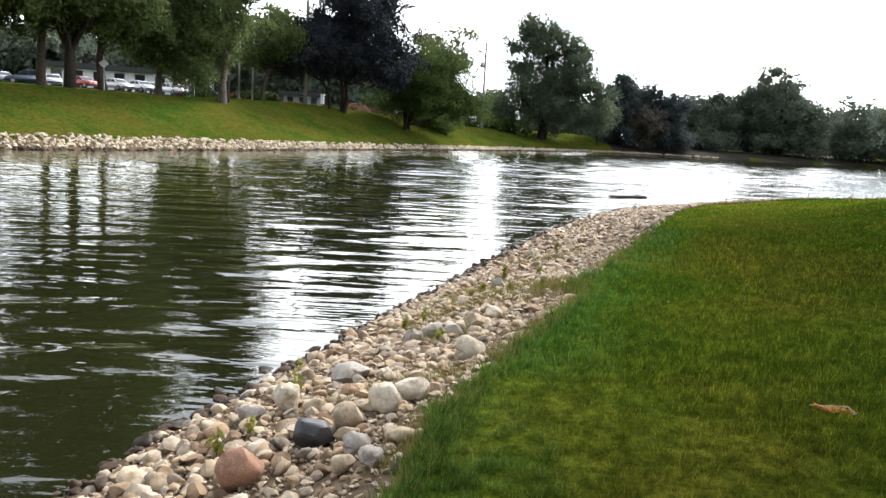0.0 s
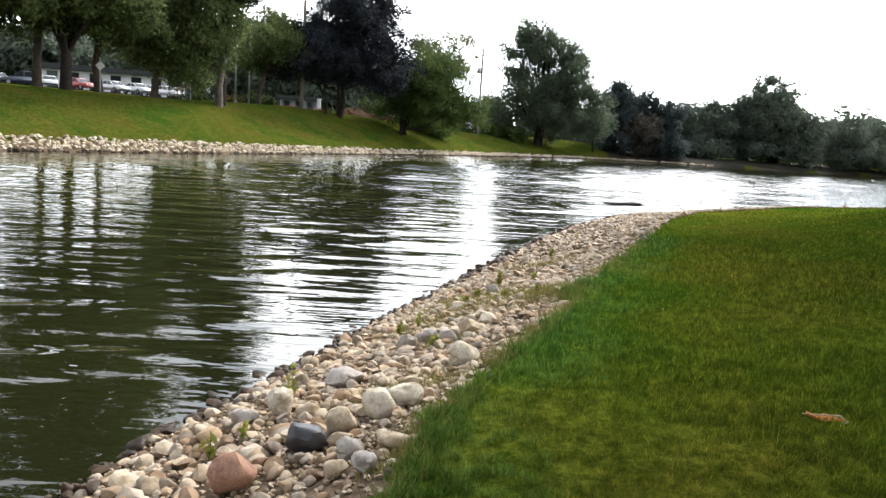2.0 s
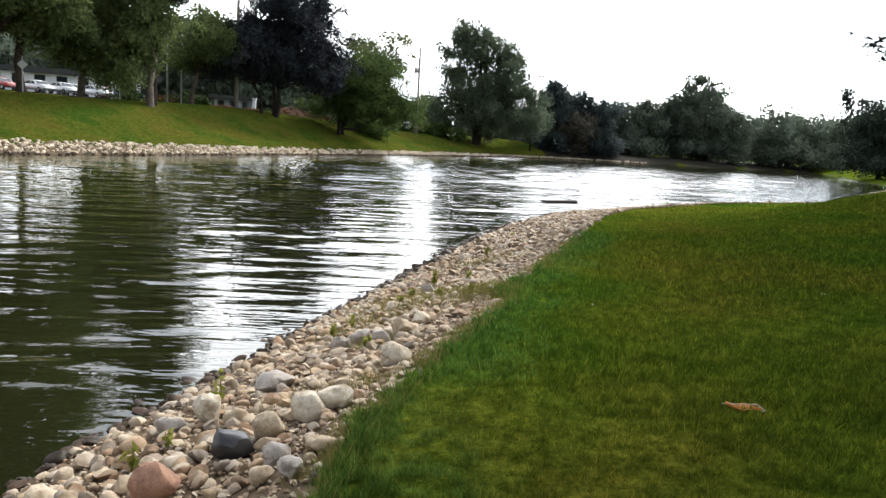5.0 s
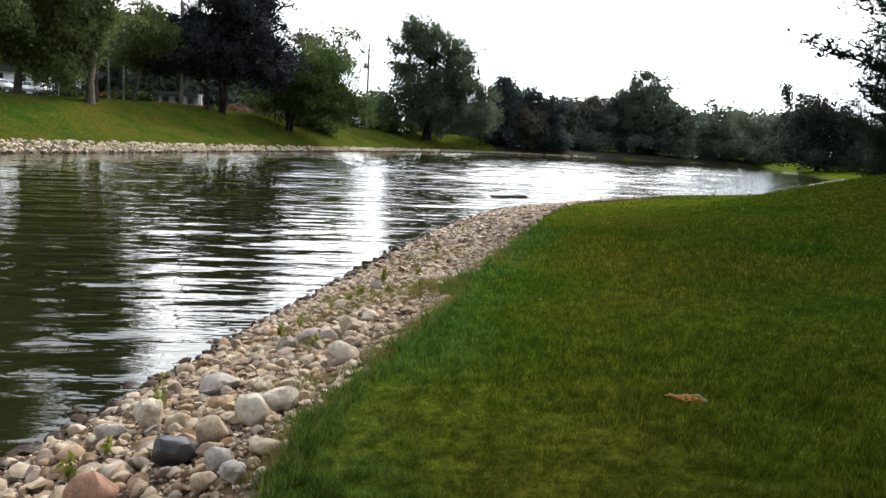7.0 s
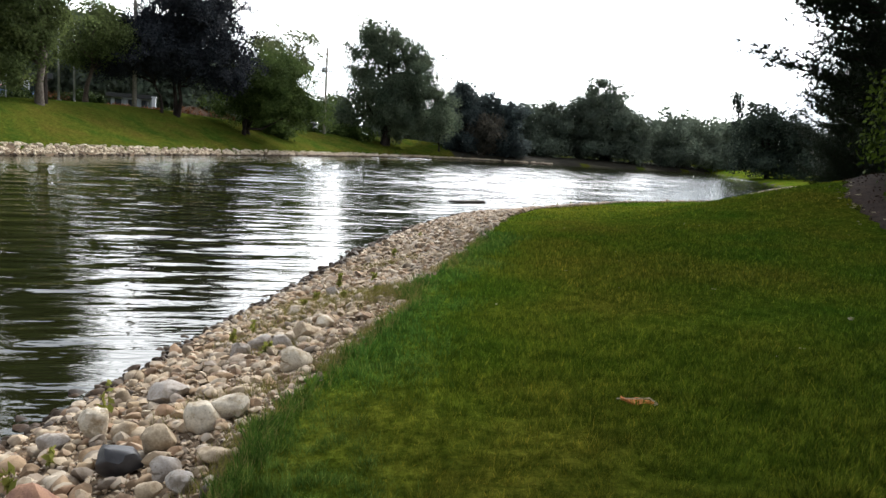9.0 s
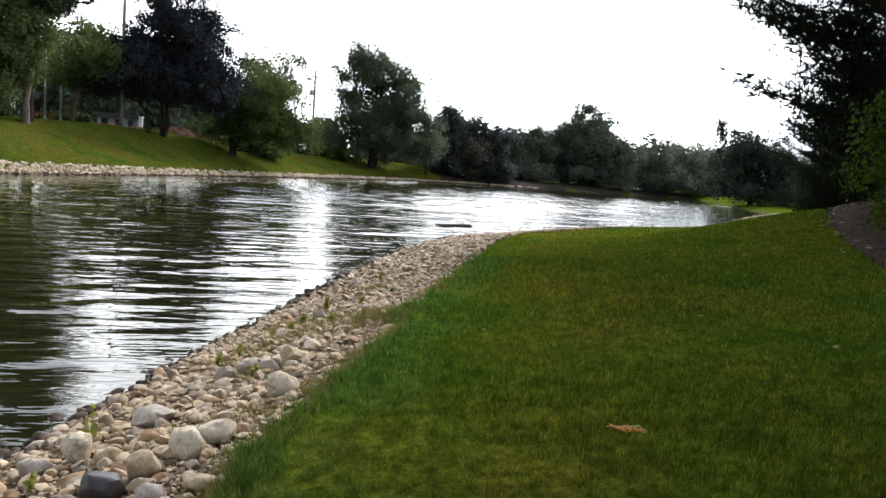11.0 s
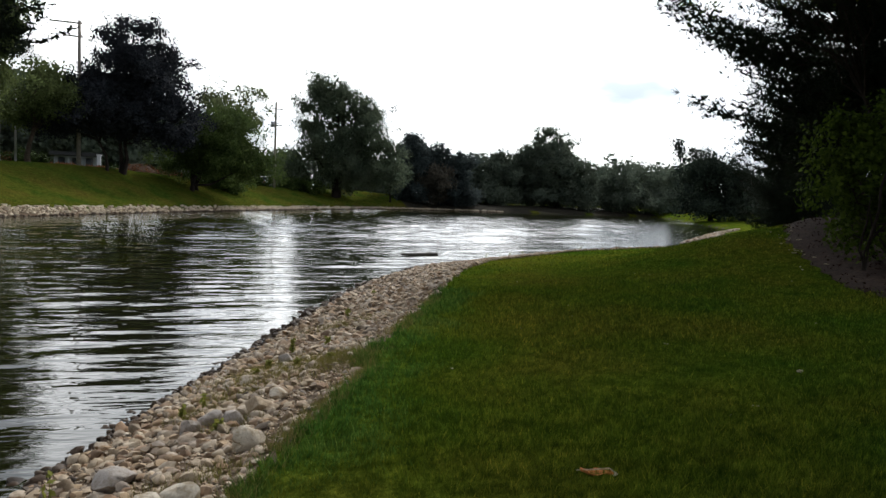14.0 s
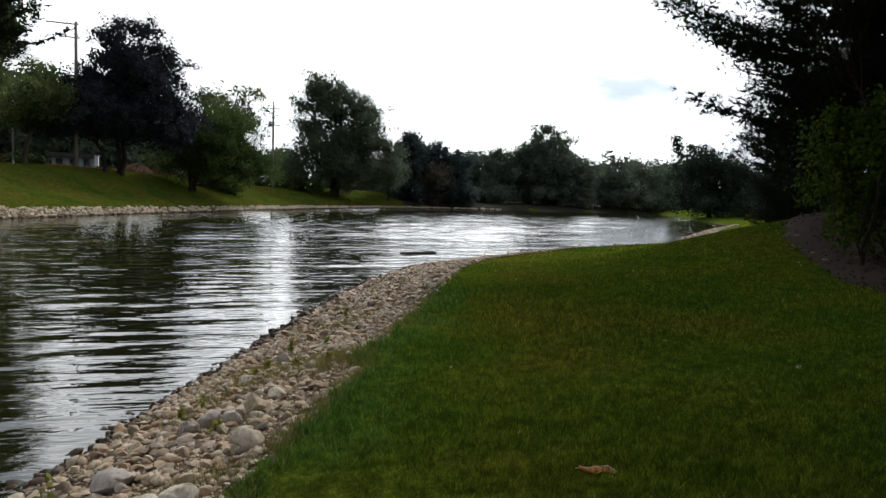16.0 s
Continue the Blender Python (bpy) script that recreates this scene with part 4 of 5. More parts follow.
tree("locust_tree", "airy light-leaved tree with a slanting trunk", "tree", -17.2, 75.4, [(0.3, 0.1, 6.4, 3.0, 2.6), (1.9, 0.5, 7.2, 2.2, 2.3), (-0.8, -0.2, 4.6, 2.1, 1.3), (2.0, 0.4, 5.2, 1.9, 1.6)],
     (0.24, 2.6), M_GREEN, M_BARK, 300, 32, 0.18, fine=0.5, seed=8, gaps=0.3, lean=(0.9, 0.2), limbs=12)
tree("maple_tree", "smaller dark purple maple", "tree", -11.1, 78.0, [(-2.6, -0.1, 5.8, 3.0, 2.3), (-4.9, -0.3, 4.6, 2.1, 1.5), (-1.2, 0.1, 7.2, 2.4, 2.0), (0.1, 0, 5.0, 2.2, 1.2)],
     (0.15, 1.9), M_MAPLE, M_BARK_DARK, 520, 42, 0.2, seed=9, gaps=0.05, fine=1.0)
tree("maple_tree", "large dark purple maple with two trunks", "tree", -10.2, 79.6,
     [(0.9, 0.2, 12.7, 2.9, 2.3), (1.5, 0.2, 10.4, 4.1, 3.0), (1.6, 0.2, 6.6, 5.2, 2.8), (4.3, 0.4, 4.4, 3.0, 1.7), (-0.8, -0.2, 5.4, 3.3, 2.0), (5.0, 0.3, 7.6, 2.2, 1.8), (-2.2, 0, 8.0, 2.2, 1.8)],
     (0.19, 2.6), M_MAPLE, M_BARK_DARK, 1000, 44, 0.22, fine=1.2, seed=10, gaps=0.10, stems=2, limbs=14)
tree("crabapple_tree", "low spreading green tree with several dark stems on the bank", "tree", -3.6, 84.9,
     [(2.7, 0.1, 4.9, 3.9, 2.7), (0.2, 0, 5.3, 2.4, 2.7), (4.9, 0.1, 3.3, 2.7, 1.9), (1.4, 0, 3.1, 2.4, 1.4), (2.9, 0.1, 7.3, 2.9, 2.0), (-1.4, 0, 4.2, 2.3, 2.0), (7.2, 0.1, 3.0, 2.3, 1.7), (-1.8, 0, 2.6, 1.6, 1.1)],
     (0.22, 0.7), M_CRAB, M_BARK_DARK, 760, 38, 0.2, fine=1.0, seed=11, gaps=0.16, stems=3, limbs=12)
tree("locust_tree", "tall airy tree with pale sparse leaves", "tree", 0.8, 98.0, [(-2.7, 0, 9.9, 2.4, 2.4), (1.5, 0, 10.2, 2.2, 2.6), (-0.1, 0, 7.7, 3.2, 2.0)],
     (0.2, 4.0), M_LIGHT, M_BARK_PALE, 300, 26, 0.2, seed=12, gaps=0.3, limbs=14)
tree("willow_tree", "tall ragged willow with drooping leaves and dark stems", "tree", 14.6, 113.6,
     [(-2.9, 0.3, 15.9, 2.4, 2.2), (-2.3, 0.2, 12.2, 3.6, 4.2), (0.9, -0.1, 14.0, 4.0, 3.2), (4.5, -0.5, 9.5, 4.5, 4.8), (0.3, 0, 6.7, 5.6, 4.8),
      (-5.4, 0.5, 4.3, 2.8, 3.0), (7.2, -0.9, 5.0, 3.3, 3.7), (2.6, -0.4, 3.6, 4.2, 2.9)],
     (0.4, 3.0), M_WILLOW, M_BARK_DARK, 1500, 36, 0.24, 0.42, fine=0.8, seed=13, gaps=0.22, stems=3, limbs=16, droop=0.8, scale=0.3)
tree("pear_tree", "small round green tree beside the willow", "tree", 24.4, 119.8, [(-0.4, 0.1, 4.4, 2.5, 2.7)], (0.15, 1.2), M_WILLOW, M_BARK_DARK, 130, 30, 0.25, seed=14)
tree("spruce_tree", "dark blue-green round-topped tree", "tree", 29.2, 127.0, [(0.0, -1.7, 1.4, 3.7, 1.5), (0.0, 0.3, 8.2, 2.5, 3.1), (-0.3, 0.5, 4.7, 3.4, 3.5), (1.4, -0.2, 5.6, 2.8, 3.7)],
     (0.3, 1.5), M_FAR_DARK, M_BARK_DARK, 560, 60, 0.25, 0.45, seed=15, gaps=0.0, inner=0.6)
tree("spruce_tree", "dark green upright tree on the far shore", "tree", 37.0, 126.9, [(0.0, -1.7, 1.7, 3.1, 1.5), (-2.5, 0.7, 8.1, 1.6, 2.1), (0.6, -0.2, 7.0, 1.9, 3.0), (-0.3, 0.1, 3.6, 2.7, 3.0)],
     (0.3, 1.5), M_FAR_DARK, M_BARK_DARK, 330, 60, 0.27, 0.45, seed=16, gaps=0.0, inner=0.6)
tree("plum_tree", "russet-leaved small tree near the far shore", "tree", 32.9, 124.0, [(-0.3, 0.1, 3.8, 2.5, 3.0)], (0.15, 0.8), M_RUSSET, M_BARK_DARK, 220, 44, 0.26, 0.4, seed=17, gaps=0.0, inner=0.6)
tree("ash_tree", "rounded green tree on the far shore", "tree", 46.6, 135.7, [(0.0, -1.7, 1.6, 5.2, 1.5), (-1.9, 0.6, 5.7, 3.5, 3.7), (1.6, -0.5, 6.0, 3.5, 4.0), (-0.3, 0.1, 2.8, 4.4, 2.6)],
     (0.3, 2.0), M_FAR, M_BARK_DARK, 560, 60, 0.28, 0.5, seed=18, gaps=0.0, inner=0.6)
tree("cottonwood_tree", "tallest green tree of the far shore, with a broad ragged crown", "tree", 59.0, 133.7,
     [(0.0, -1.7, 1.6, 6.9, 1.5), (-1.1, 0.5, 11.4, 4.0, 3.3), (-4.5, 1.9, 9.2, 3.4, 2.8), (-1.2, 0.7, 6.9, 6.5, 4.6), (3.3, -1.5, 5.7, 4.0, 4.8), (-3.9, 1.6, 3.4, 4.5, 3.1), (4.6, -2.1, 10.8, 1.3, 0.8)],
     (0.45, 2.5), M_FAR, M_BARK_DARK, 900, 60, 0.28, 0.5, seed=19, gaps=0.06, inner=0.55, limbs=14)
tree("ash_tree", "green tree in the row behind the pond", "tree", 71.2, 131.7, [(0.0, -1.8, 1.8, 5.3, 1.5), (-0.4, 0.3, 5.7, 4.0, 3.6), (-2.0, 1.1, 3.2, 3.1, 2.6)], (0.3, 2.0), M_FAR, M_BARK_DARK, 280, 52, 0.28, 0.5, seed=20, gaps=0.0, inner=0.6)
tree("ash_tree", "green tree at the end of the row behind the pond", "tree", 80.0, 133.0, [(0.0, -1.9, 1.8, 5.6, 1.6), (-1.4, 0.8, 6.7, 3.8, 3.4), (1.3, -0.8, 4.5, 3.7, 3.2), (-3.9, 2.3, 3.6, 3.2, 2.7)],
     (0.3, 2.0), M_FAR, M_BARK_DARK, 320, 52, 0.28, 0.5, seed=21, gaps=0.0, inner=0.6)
tree("spruce_tree", "dark conifer with a bent pointed tip past the lawn", "tree", 63.8, 92.3,
     [(-1.2, 0.8, 7.2, 3.3, 2.6), (1.8, -1.2, 6.2, 3.5, 2.7), (-0.4, 0.3, 4.5, 4.1, 3.4), (-2.9, 2.0, 8.9, 1.1, 1.3), (-3.6, 2.5, 10.2, 0.8, 1.2), (-3.8, 2.7, 11.0, 0.4, 1.6), (-3.6, 2.5, 10.2, 0.8, 1.2), (3.5, -2.6, 4.4, 3.6, 3.4), (0, -1.0, 1.8, 5.0, 1.8)],
     (0.3, 1.2), M_EVERGREEN, M_BARK_DARK, 620, 50, 0.21, 0.4, seed=22, gaps=0.05)
tree("yew_tree", "dark spreading evergreen at the edge of the lawn", "tree", 66.5, 77.5, [(-2.0, 2.0, 2.2, 3.2, 2.4), (1.5, -1.5, 3.4, 3.6, 2.8), (3.5, -3.5, 2.2, 3.8, 2.4), (6.5, -6.0, 2.8, 4.0, 3.0)],
     (0.2, 0.6), M_EVERGREEN, M_BARK_DARK, 560, 48, 0.21, 0.4, seed=23, gaps=0.05)

# woods far behind, that close the view
rng = np.random.default_rng(40)
far_tree = None
for k in range(64):
    a = -37 + 94 * k / 63 + rng.normal(0, 0.6)
    left = a < -1
    r = rng.uniform(140, 172) if left else rng.uniform(188, 240)
    x, y = r * math.sin(radians(a)), r * math.cos(radians(a))
    if k % 5 == 0:
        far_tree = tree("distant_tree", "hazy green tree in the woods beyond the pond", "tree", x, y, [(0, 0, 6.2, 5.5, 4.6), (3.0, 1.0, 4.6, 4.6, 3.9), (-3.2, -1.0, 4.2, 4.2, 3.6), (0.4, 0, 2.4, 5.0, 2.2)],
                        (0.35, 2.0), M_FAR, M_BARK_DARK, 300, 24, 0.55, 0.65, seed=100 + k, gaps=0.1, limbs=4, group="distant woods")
    else:
        s = rng.uniform(1.0, 1.35) if left else rng.uniform(0.75, 1.12)
        t = copy_thing(far_tree, pose(x, y, ground_z(x, y) - 0.3, 0, 0, rng.uniform(0, 360)))
        t.scale = (s, s, s * rng.uniform(0.9, 1.15))


# ---- shrubs ----
def shrub(name, label, x, y, lobes, leaf, clumps, per, size, spread, seed, group=""):
    return tree(name, label, "shrub", x, y, lobes, (0.05, 0.1), leaf, M_BARK_DARK, clumps, per, size, spread, seed=seed, gaps=0.08, stems=3, limbs=6, group=group, inner=0.35)


shrub("shrub", "round green shrub under the crabapple", 0.2, 90.8, [(-0.4, 0, 1.5, 2.1, 1.5), (-2.3, 0, 1.2, 1.4, 1.2)], M_CRAB, 130, 30, 0.18, 0.25, 51)
shrub("shrub", "low clipped hedge of grey-green leaves on the bank", 9.4, 110.4, [(-1.6, 0, 0.7, 1.8, 0.8), (0.3, 0, 0.8, 1.8, 0.9), (2.0, 0, 0.6, 1.6, 0.8)], M_CRAB, 150, 30, 0.18, 0.25, 52)
for k, (x, y, s, mat) in enumerate([(-21.9, 82.0, 0.6, M_FLOWER), (-20.2, 82.4, 0.9, M_DENSE), (-18.9, 82.9, 0.8, M_DENSE), (-24.4, 80.6, 0.8, M_DENSE), (-13.6, 96.0, 0.6, M_DENSE), (-8.0, 100.0, 0.8, M_DENSE),
                                    (-4.0, 101.5, 0.9, M_DENSE), (3.6, 110.0, 1.0, M_DENSE), (6.8, 118.0, 1.3, M_DENSE)]):
    shrub("shrub", "orange-red flowering shrub by the road" if mat is M_FLOWER else "rounded dark green shrub by the road", x, y,
          [(0, 0, 0.7 * s, 1.5 * s, 0.8 * s), (1.2 * s, 0.5 * s, 0.6 * s, 1.2 * s, 0.7 * s)], mat, 60, 30, 0.16, 0.22, 60 + k, "roadside shrubs")


# ---- the planting bed on the lawn ----
BED = [(16.6, 20.2), (13.2, 16.0), (11.8, 13.5), (10.9, 11.6), (10.2, 9.9), (10.0, 7.0), (16, 5), (30, 14), (32, 26), (24, 28), (19, 23.5)]
rng = np.random.default_rng(21)
q = np.stack([rng.uniform(9, 33, 14000), rng.uniform(4, 29, 14000)], 1)
q = q[inside(q[:, 0], q[:, 1], BED)]
bx, by = np.meshgrid(np.arange(8, 34, 0.35), np.arange(4, 30, 0.35))
bz = land(bx.ravel(), by.ravel())[0]
dist_bed, _ = polyline_distance(bx.ravel(), by.ravel(), BED, True)
in_bed = inside(bx.ravel(), by.ravel(), BED)
bz = bz + np.where(in_bed, 0.02 + 0.14 * ramp(dist_bed, 0, 0.9), -0.15 - dist_bed * 0.1)
nb, mb = bx.shape[1], bx.shape[0]
i, j = np.meshgrid(np.arange(nb - 1), np.arange(mb - 1))
bq = np.stack([j * nb + i, j * nb + i + 1, (j + 1) * nb + i + 1, (j + 1) * nb + i], -1).reshape(-1, 4)
bq = bq[in_bed[bq].any(1)]
bed = tagged(new("mulch_bed", mesh_of("mulch_bed", np.stack([bx.ravel(), by.ravel(), bz], 1), bq, M_MULCH, smooth=True)), "dark bark mulch bed under the pines", "planting bed", kind="structure")
qz = land(q[:, 0], q[:, 1])[0] + 0.02 + 0.14 * ramp(polyline_distance(q[:, 0], q[:, 1], BED, True)[0], 0, 0.9)
v, f = leaves(rng, np.concatenate([q, qz[:, None] + 0.015], 1), 1, 0.01, 0.035, long=2.4)
tagged(piece("mulch_chips", v, f, M_MULCH), "loose bark chips on the bed", "mulch", kind="stuff")


def pine(label, x, y, height, reach, seed, low=0.6, per=11, blade=0.012, thick=31, group="pines on the lawn"):
    """A pine: whorls of boughs with twigs, each twig set with bundles of needles."""
    rng = np.random.default_rng(seed)
    ob = thing("pine_tree", x, y, ground_z(x, y) - 0.1, label, "pine tree", group)
    k = np.linspace(0, 1, 12)
    chains = [np.stack([0.25 * np.sin(k * 3), 0.2 * np.sin(k * 2 + 1), height * k, 0.27 * (1 - 0.93 * k) * (1 + 0.4 * np.exp(-k * 18))], 1)]
    twigs, tufts = [], []
    z = low
    while z < height * 0.97:
        f = z / height
        span = reach * (1 - f) ** 0.5 * (0.35 + 0.65 * min(1, f * 4.2))
        start = rng.uniform(0, 6.283)
        for b in range(7 if f < 0.75 else 5):
            a = start + 6.283 * b / 7 + rng.normal(0, 0.2)
            length = span * rng.choice([0.5, 0.75, 1.0, 1.2]) * rng.uniform(0.85, 1.1)
            rise = rng.uniform(-0.08, 0.3)
            n = 8
            t = np.linspace(0, 1, n)
            bx = np.cos(a) * length * t + 0.25 * np.sin(f * 3)
            by = np.sin(a) * length * t
            bz = z + length * (rise * t + 0.12 * t * t - 0.16 * np.sin(t * np.pi) * rng.uniform(0, 1))
            bough = np.stack([bx, by, bz, 0.055 * (1 - f * 0.5) * (1 - 0.85 * t)], 1)
            chains.append(bough)
            steps_out = int(max(4, length / 0.28))
            for s in range(steps_out):
                u = 0.22 + 0.78 * (s + rng.uniform(0, 1)) / steps_out
                root = np.array([np.interp(u, t, bough[:, c]) for c in range(3)])
                side = a + rng.choice([-1, 1]) * rng.uniform(0.35, 1.2)
                tl = rng.uniform(0.35, 0.9) * (1.25 - 0.6 * u) * min(1, length / 2.5)
                end = root + np.array([np.cos(side) * tl, np.sin(side) * tl, tl * rng.uniform(-0.1, 0.45)])
                twigs.append(np.array([[*root, 0.014], [*(root * 0.5 + end * 0.5 + [0, 0, -0.03]), 0.010], [*end, 0.005]]))
                for e in np.linspace(0.3, 1.0, max(3, int(tl / 0.12))):
                    tufts.append((*(root + (end - root) * e), *((end - root) / (tl + 1e-6))))
            m = int((thick * 0.4 + length * thick) * (1.0 if f < 0.5 else 0.35))
            u = rng.uniform(0.3, 1.0, m) ** 0.8
            pad = np.stack([np.interp(u, t, bough[:, c]) for c in range(3)], 1) + rng.normal(0, 1, (m, 3)) * np.array([0.34, 0.34, 0.16])
            away = np.stack([np.full(m, np.cos(a)), np.full(m, np.sin(a)), np.full(m, 0.35)], 1) + rng.normal(0, 0.4, (m, 3))
            tufts.extend(np.concatenate([pad, away], 1).tolist())
        z += rng.uniform(0.55, 0.85)
    v, fc = tubes(chains, 7)
    piece("trunk", v, fc, M_BARK_DARK, ob, smooth=True)
    v, fc = tubes(twigs, 4)
    tagged(piece("twig", v, fc, M_BARK_DARK, ob), kind="stuff")
    T = np.array(tufts)
    c, d = np.repeat(T[:, :3], per, 0), np.repeat(T[:, 3:], per, 0)
    n = len(c)
    way = d * 0.8 + rng.normal(0, 0.55, (n, 3)) + np.array([0, 0, 0.12])
    way /= np.linalg.norm(way, axis=1)[:, None]
    side = np.cross(way, rng.normal(0, 1, (n, 3)))
    side /= np.linalg.norm(side, axis=1)[:, None]
    ln = rng.uniform(0.16, 0.30, n)[:, None]
    v = np.stack([c - side * blade, c + side * blade, c + way * ln], 1).reshape(-1, 3)
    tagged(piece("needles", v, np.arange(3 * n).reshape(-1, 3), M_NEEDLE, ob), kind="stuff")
    m = 6500
    f = low / height + (0.95 - low / height) * rng.uniform(0, 1, m) ** 1.5
    rr = reach * (1 - f) ** 0.5 * rng.uniform(0, 1, m) ** 0.7 * 0.72 * (0.35 + 0.65 * np.minimum(1, f * 4.2))
    ang = rng.uniform(0, 6.283, m)
    core = np.stack([rr * np.cos(ang), rr * np.sin(ang), f * height], 1)
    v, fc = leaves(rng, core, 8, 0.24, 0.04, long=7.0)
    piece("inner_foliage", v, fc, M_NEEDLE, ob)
    return ob


first_pine = pine("tall dark pine with wide ragged boughs in the mulch bed", 19.4, 20.4, 23.5, 6.9, 31, 2.1, 8, 0.014, thick=44)
for x, y, turn, what in ((18.6, 14.4, 130, "dark dense pine at the edge of the lawn"), (26.5, 23.5, 250, "dark pine farther back in the bed")):
    lesser = tagged(copy_thing(first_pine, pose(x, y, ground_z(x, y) - 0.1, 0, 0, turn)), what)
    lesser.scale = (0.78, 0.78, 0.78)
for x, y, turn, k, what in ((31.5, 37.5, 40, 0.56, "dark pine with low boughs past the mulch bed"), (40.5, 45.5, 200, 0.62, "dark pine standing beyond the lawn")):
    lesser = tagged(copy_thing(first_pine, pose(x, y, ground_z(x, y) - 0.9, 0, 0, turn)), what)
    lesser.scale = (k, k, k)
pine("dark pine rising behind the trees of the far bank", -18.0, 65.4, 20.5, 6.6, 39, 8.5, 6, 0.045, 20, "pines of the far bank")
# out of view: crown lobes placed only to keep light off the right lawn
tree("added_shade_tree", "unseen spreading tree, added to shade the lawn", "tree", 14.0, 8.6, [(0, 0, 11.5, 6.0, 3.4), (1.2, 3.5, 10.6, 4.6, 2.2), (-3.0, -3.0, 10.0, 5.5, 2.4), (2.0, 8.0, 11.6, 4.4, 2.0), (3.5, 5.0, 11.6, 4.5, 2.0), (3.4, 11.8, 12.0, 4.2, 1.8), (4.0, 16.4, 13.5, 4.5, 1.7)],
     (0.32, 4.5), M_DENSE, M_BARK, 3000, 17, 0.48, 0.5, seed=37, gaps=0.0, limbs=14)
# another added tree; its high crown blocks the sun from the farther lawn
tree("added_shade_tree", "tall tree added behind the pines, its crown shading the lawn", "tree", 26.6, 27.6, [(-5.4, 0.6, 17.0, 4.8, 2.6), (-6.4, 3.4, 17.0, 3.4, 1.8), (-1.6, 1.0, 14.6, 4.6, 3.0), (-2.4, 0.2, 19.2, 3.8, 2.4)],
     (0.24, 6.0), M_DENSE, M_BARK_DARK, 900, 60, 0.2, 0.5, seed=38, gaps=0.0, limbs=12)
tree("honey_locust", "slender young tree with sparse small leaves before the pine", "tree", 16.2, 15.9,
     [(-3.9, 1.7, 6.4, 1.0, 0.8), (-2.9, 0.9, 7.0, 1.3, 1.0), (-1.6, 0.1, 7.6, 1.6, 1.2)], (0.07, 3.0), M_LOCUST, M_BARK_DARK, 90, 16, 0.07, 0.16, seed=36, gaps=0.35, limbs=16, scale=1.2)

tree("shrub", "tall leafy bright green shrub in the mulch bed", "shrub", 12.5, 12.75,
     [(-0.25, 0.25, 2.9, 0.6, 0.7), (-0.1, 0.1, 1.9, 0.8, 1.1), (0.35, -0.35, 2.7, 0.8, 0.95), (-0.1, 0.1, 1.1, 0.6, 0.7), (0.5, -0.5, 1.3, 0.9, 1.0), (0.9, -0.9, 2.2, 1.0, 1.3), (1.2, -1.4, 1.4, 1.0, 1.2)],
     (0.05, 0.15), M_SHRUB, M_BARK_DARK, 420, 40, 0.075, 0.13, seed=35, gaps=0.08, stems=4, limbs=14, inner=0.4, scale=1.6)

# a tree behind the camera whose bare bough hangs over the lawn
rng = np.random.default_rng(77)
over = thing("ash_tree", 5.2, -3.4, ground_z(5.2, -3.4) - 0.1, "tree with a long bare drooping bough over the lawn", "tree")
k = np.linspace(0, 1, 9)
chains = [np.stack([0.2 * np.sin(k * 3), 0.1 * k, 11.0 * k, 0.28 * (1 - 0.8 * k)], 1)]
v, f = tubes(chains, 9)
piece("trunk", v, f, M_BARK, over, smooth=True)
twig = [np.array([(0.1, 0.1, 4.6, 0.09), (-0.6, 4.0, 7.0, 0.07), (-1.4, 8.5, 7.2, 0.05), (-2.0, 11.2, 6.0, 0.03), (-2.4, 12.4, 4.7, 0.016), (-2.54, 12.58, 4.29, 0.012)]),
        np.array([(-2.54, 12.58, 4.29, 0.012), (-2.67, 12.61, 4.19, 0.012), (-2.82, 12.65, 4.10, 0.011), (-2.99, 12.68, 4.05, 0.011), (-3.15, 12.72, 4.01, 0.010), (-3.30, 12.75, 3.97, 0.009),
                  (-3.46, 12.78, 4.00, 0.008), (-3.60, 12.80, 4.04, 0.007), (-3.75, 12.82, 4.12, 0.006), (-3.85, 12.83, 4.20, 0.005)]),
        np.array([(-3.29, 12.75, 3.97, 0.006), (-3.36, 12.76, 3.92, 0.005), (-3.43, 12.77, 3.90, 0.004)]),
        np.array([(-2.9, 12.4, 4.9, 0.012), (-3.07, 12.7, 4.18, 0.010), (-3.01, 12.69, 4.11, 0.009), (-2.99, 12.69, 4.05, 0.008)]),
        np.array([(-2.4, 12.4, 4.7, 0.014), (-2.9, 12.4, 4.9, 0.012)]),
        np.array([(-2.92, 12.67, 4.07, 0.007), (-2.91, 12.67, 3.99, 0.007), (-3.00, 12.69, 3.92, 0.006), (-3.09, 12.71, 3.97, 0.005)]),
        np.array([(-1.4, 8.5, 7.2, 0.035), (-1.2, 10.6, 6.4, 0.02), (-1.3, 12.0, 4.9, 0.010), (-1.54, 12.24, 4.33, 0.007)]),
        np.array([(-1.54, 12.24, 4.33, 0.007), (-1.63, 12.27, 4.22, 0.007), (-1.70, 12.30, 4.17, 0.006), (-1.77, 12.33, 4.15, 0.006), (-1.89, 12.37, 4.15, 0.005), (-2.02, 12.42, 4.16, 0.004)]),
        np.array([(-1.77, 12.33, 4.15, 0.005), (-1.80, 12.34, 4.07, 0.005), (-1.86, 12.36, 4.01, 0.004)])]


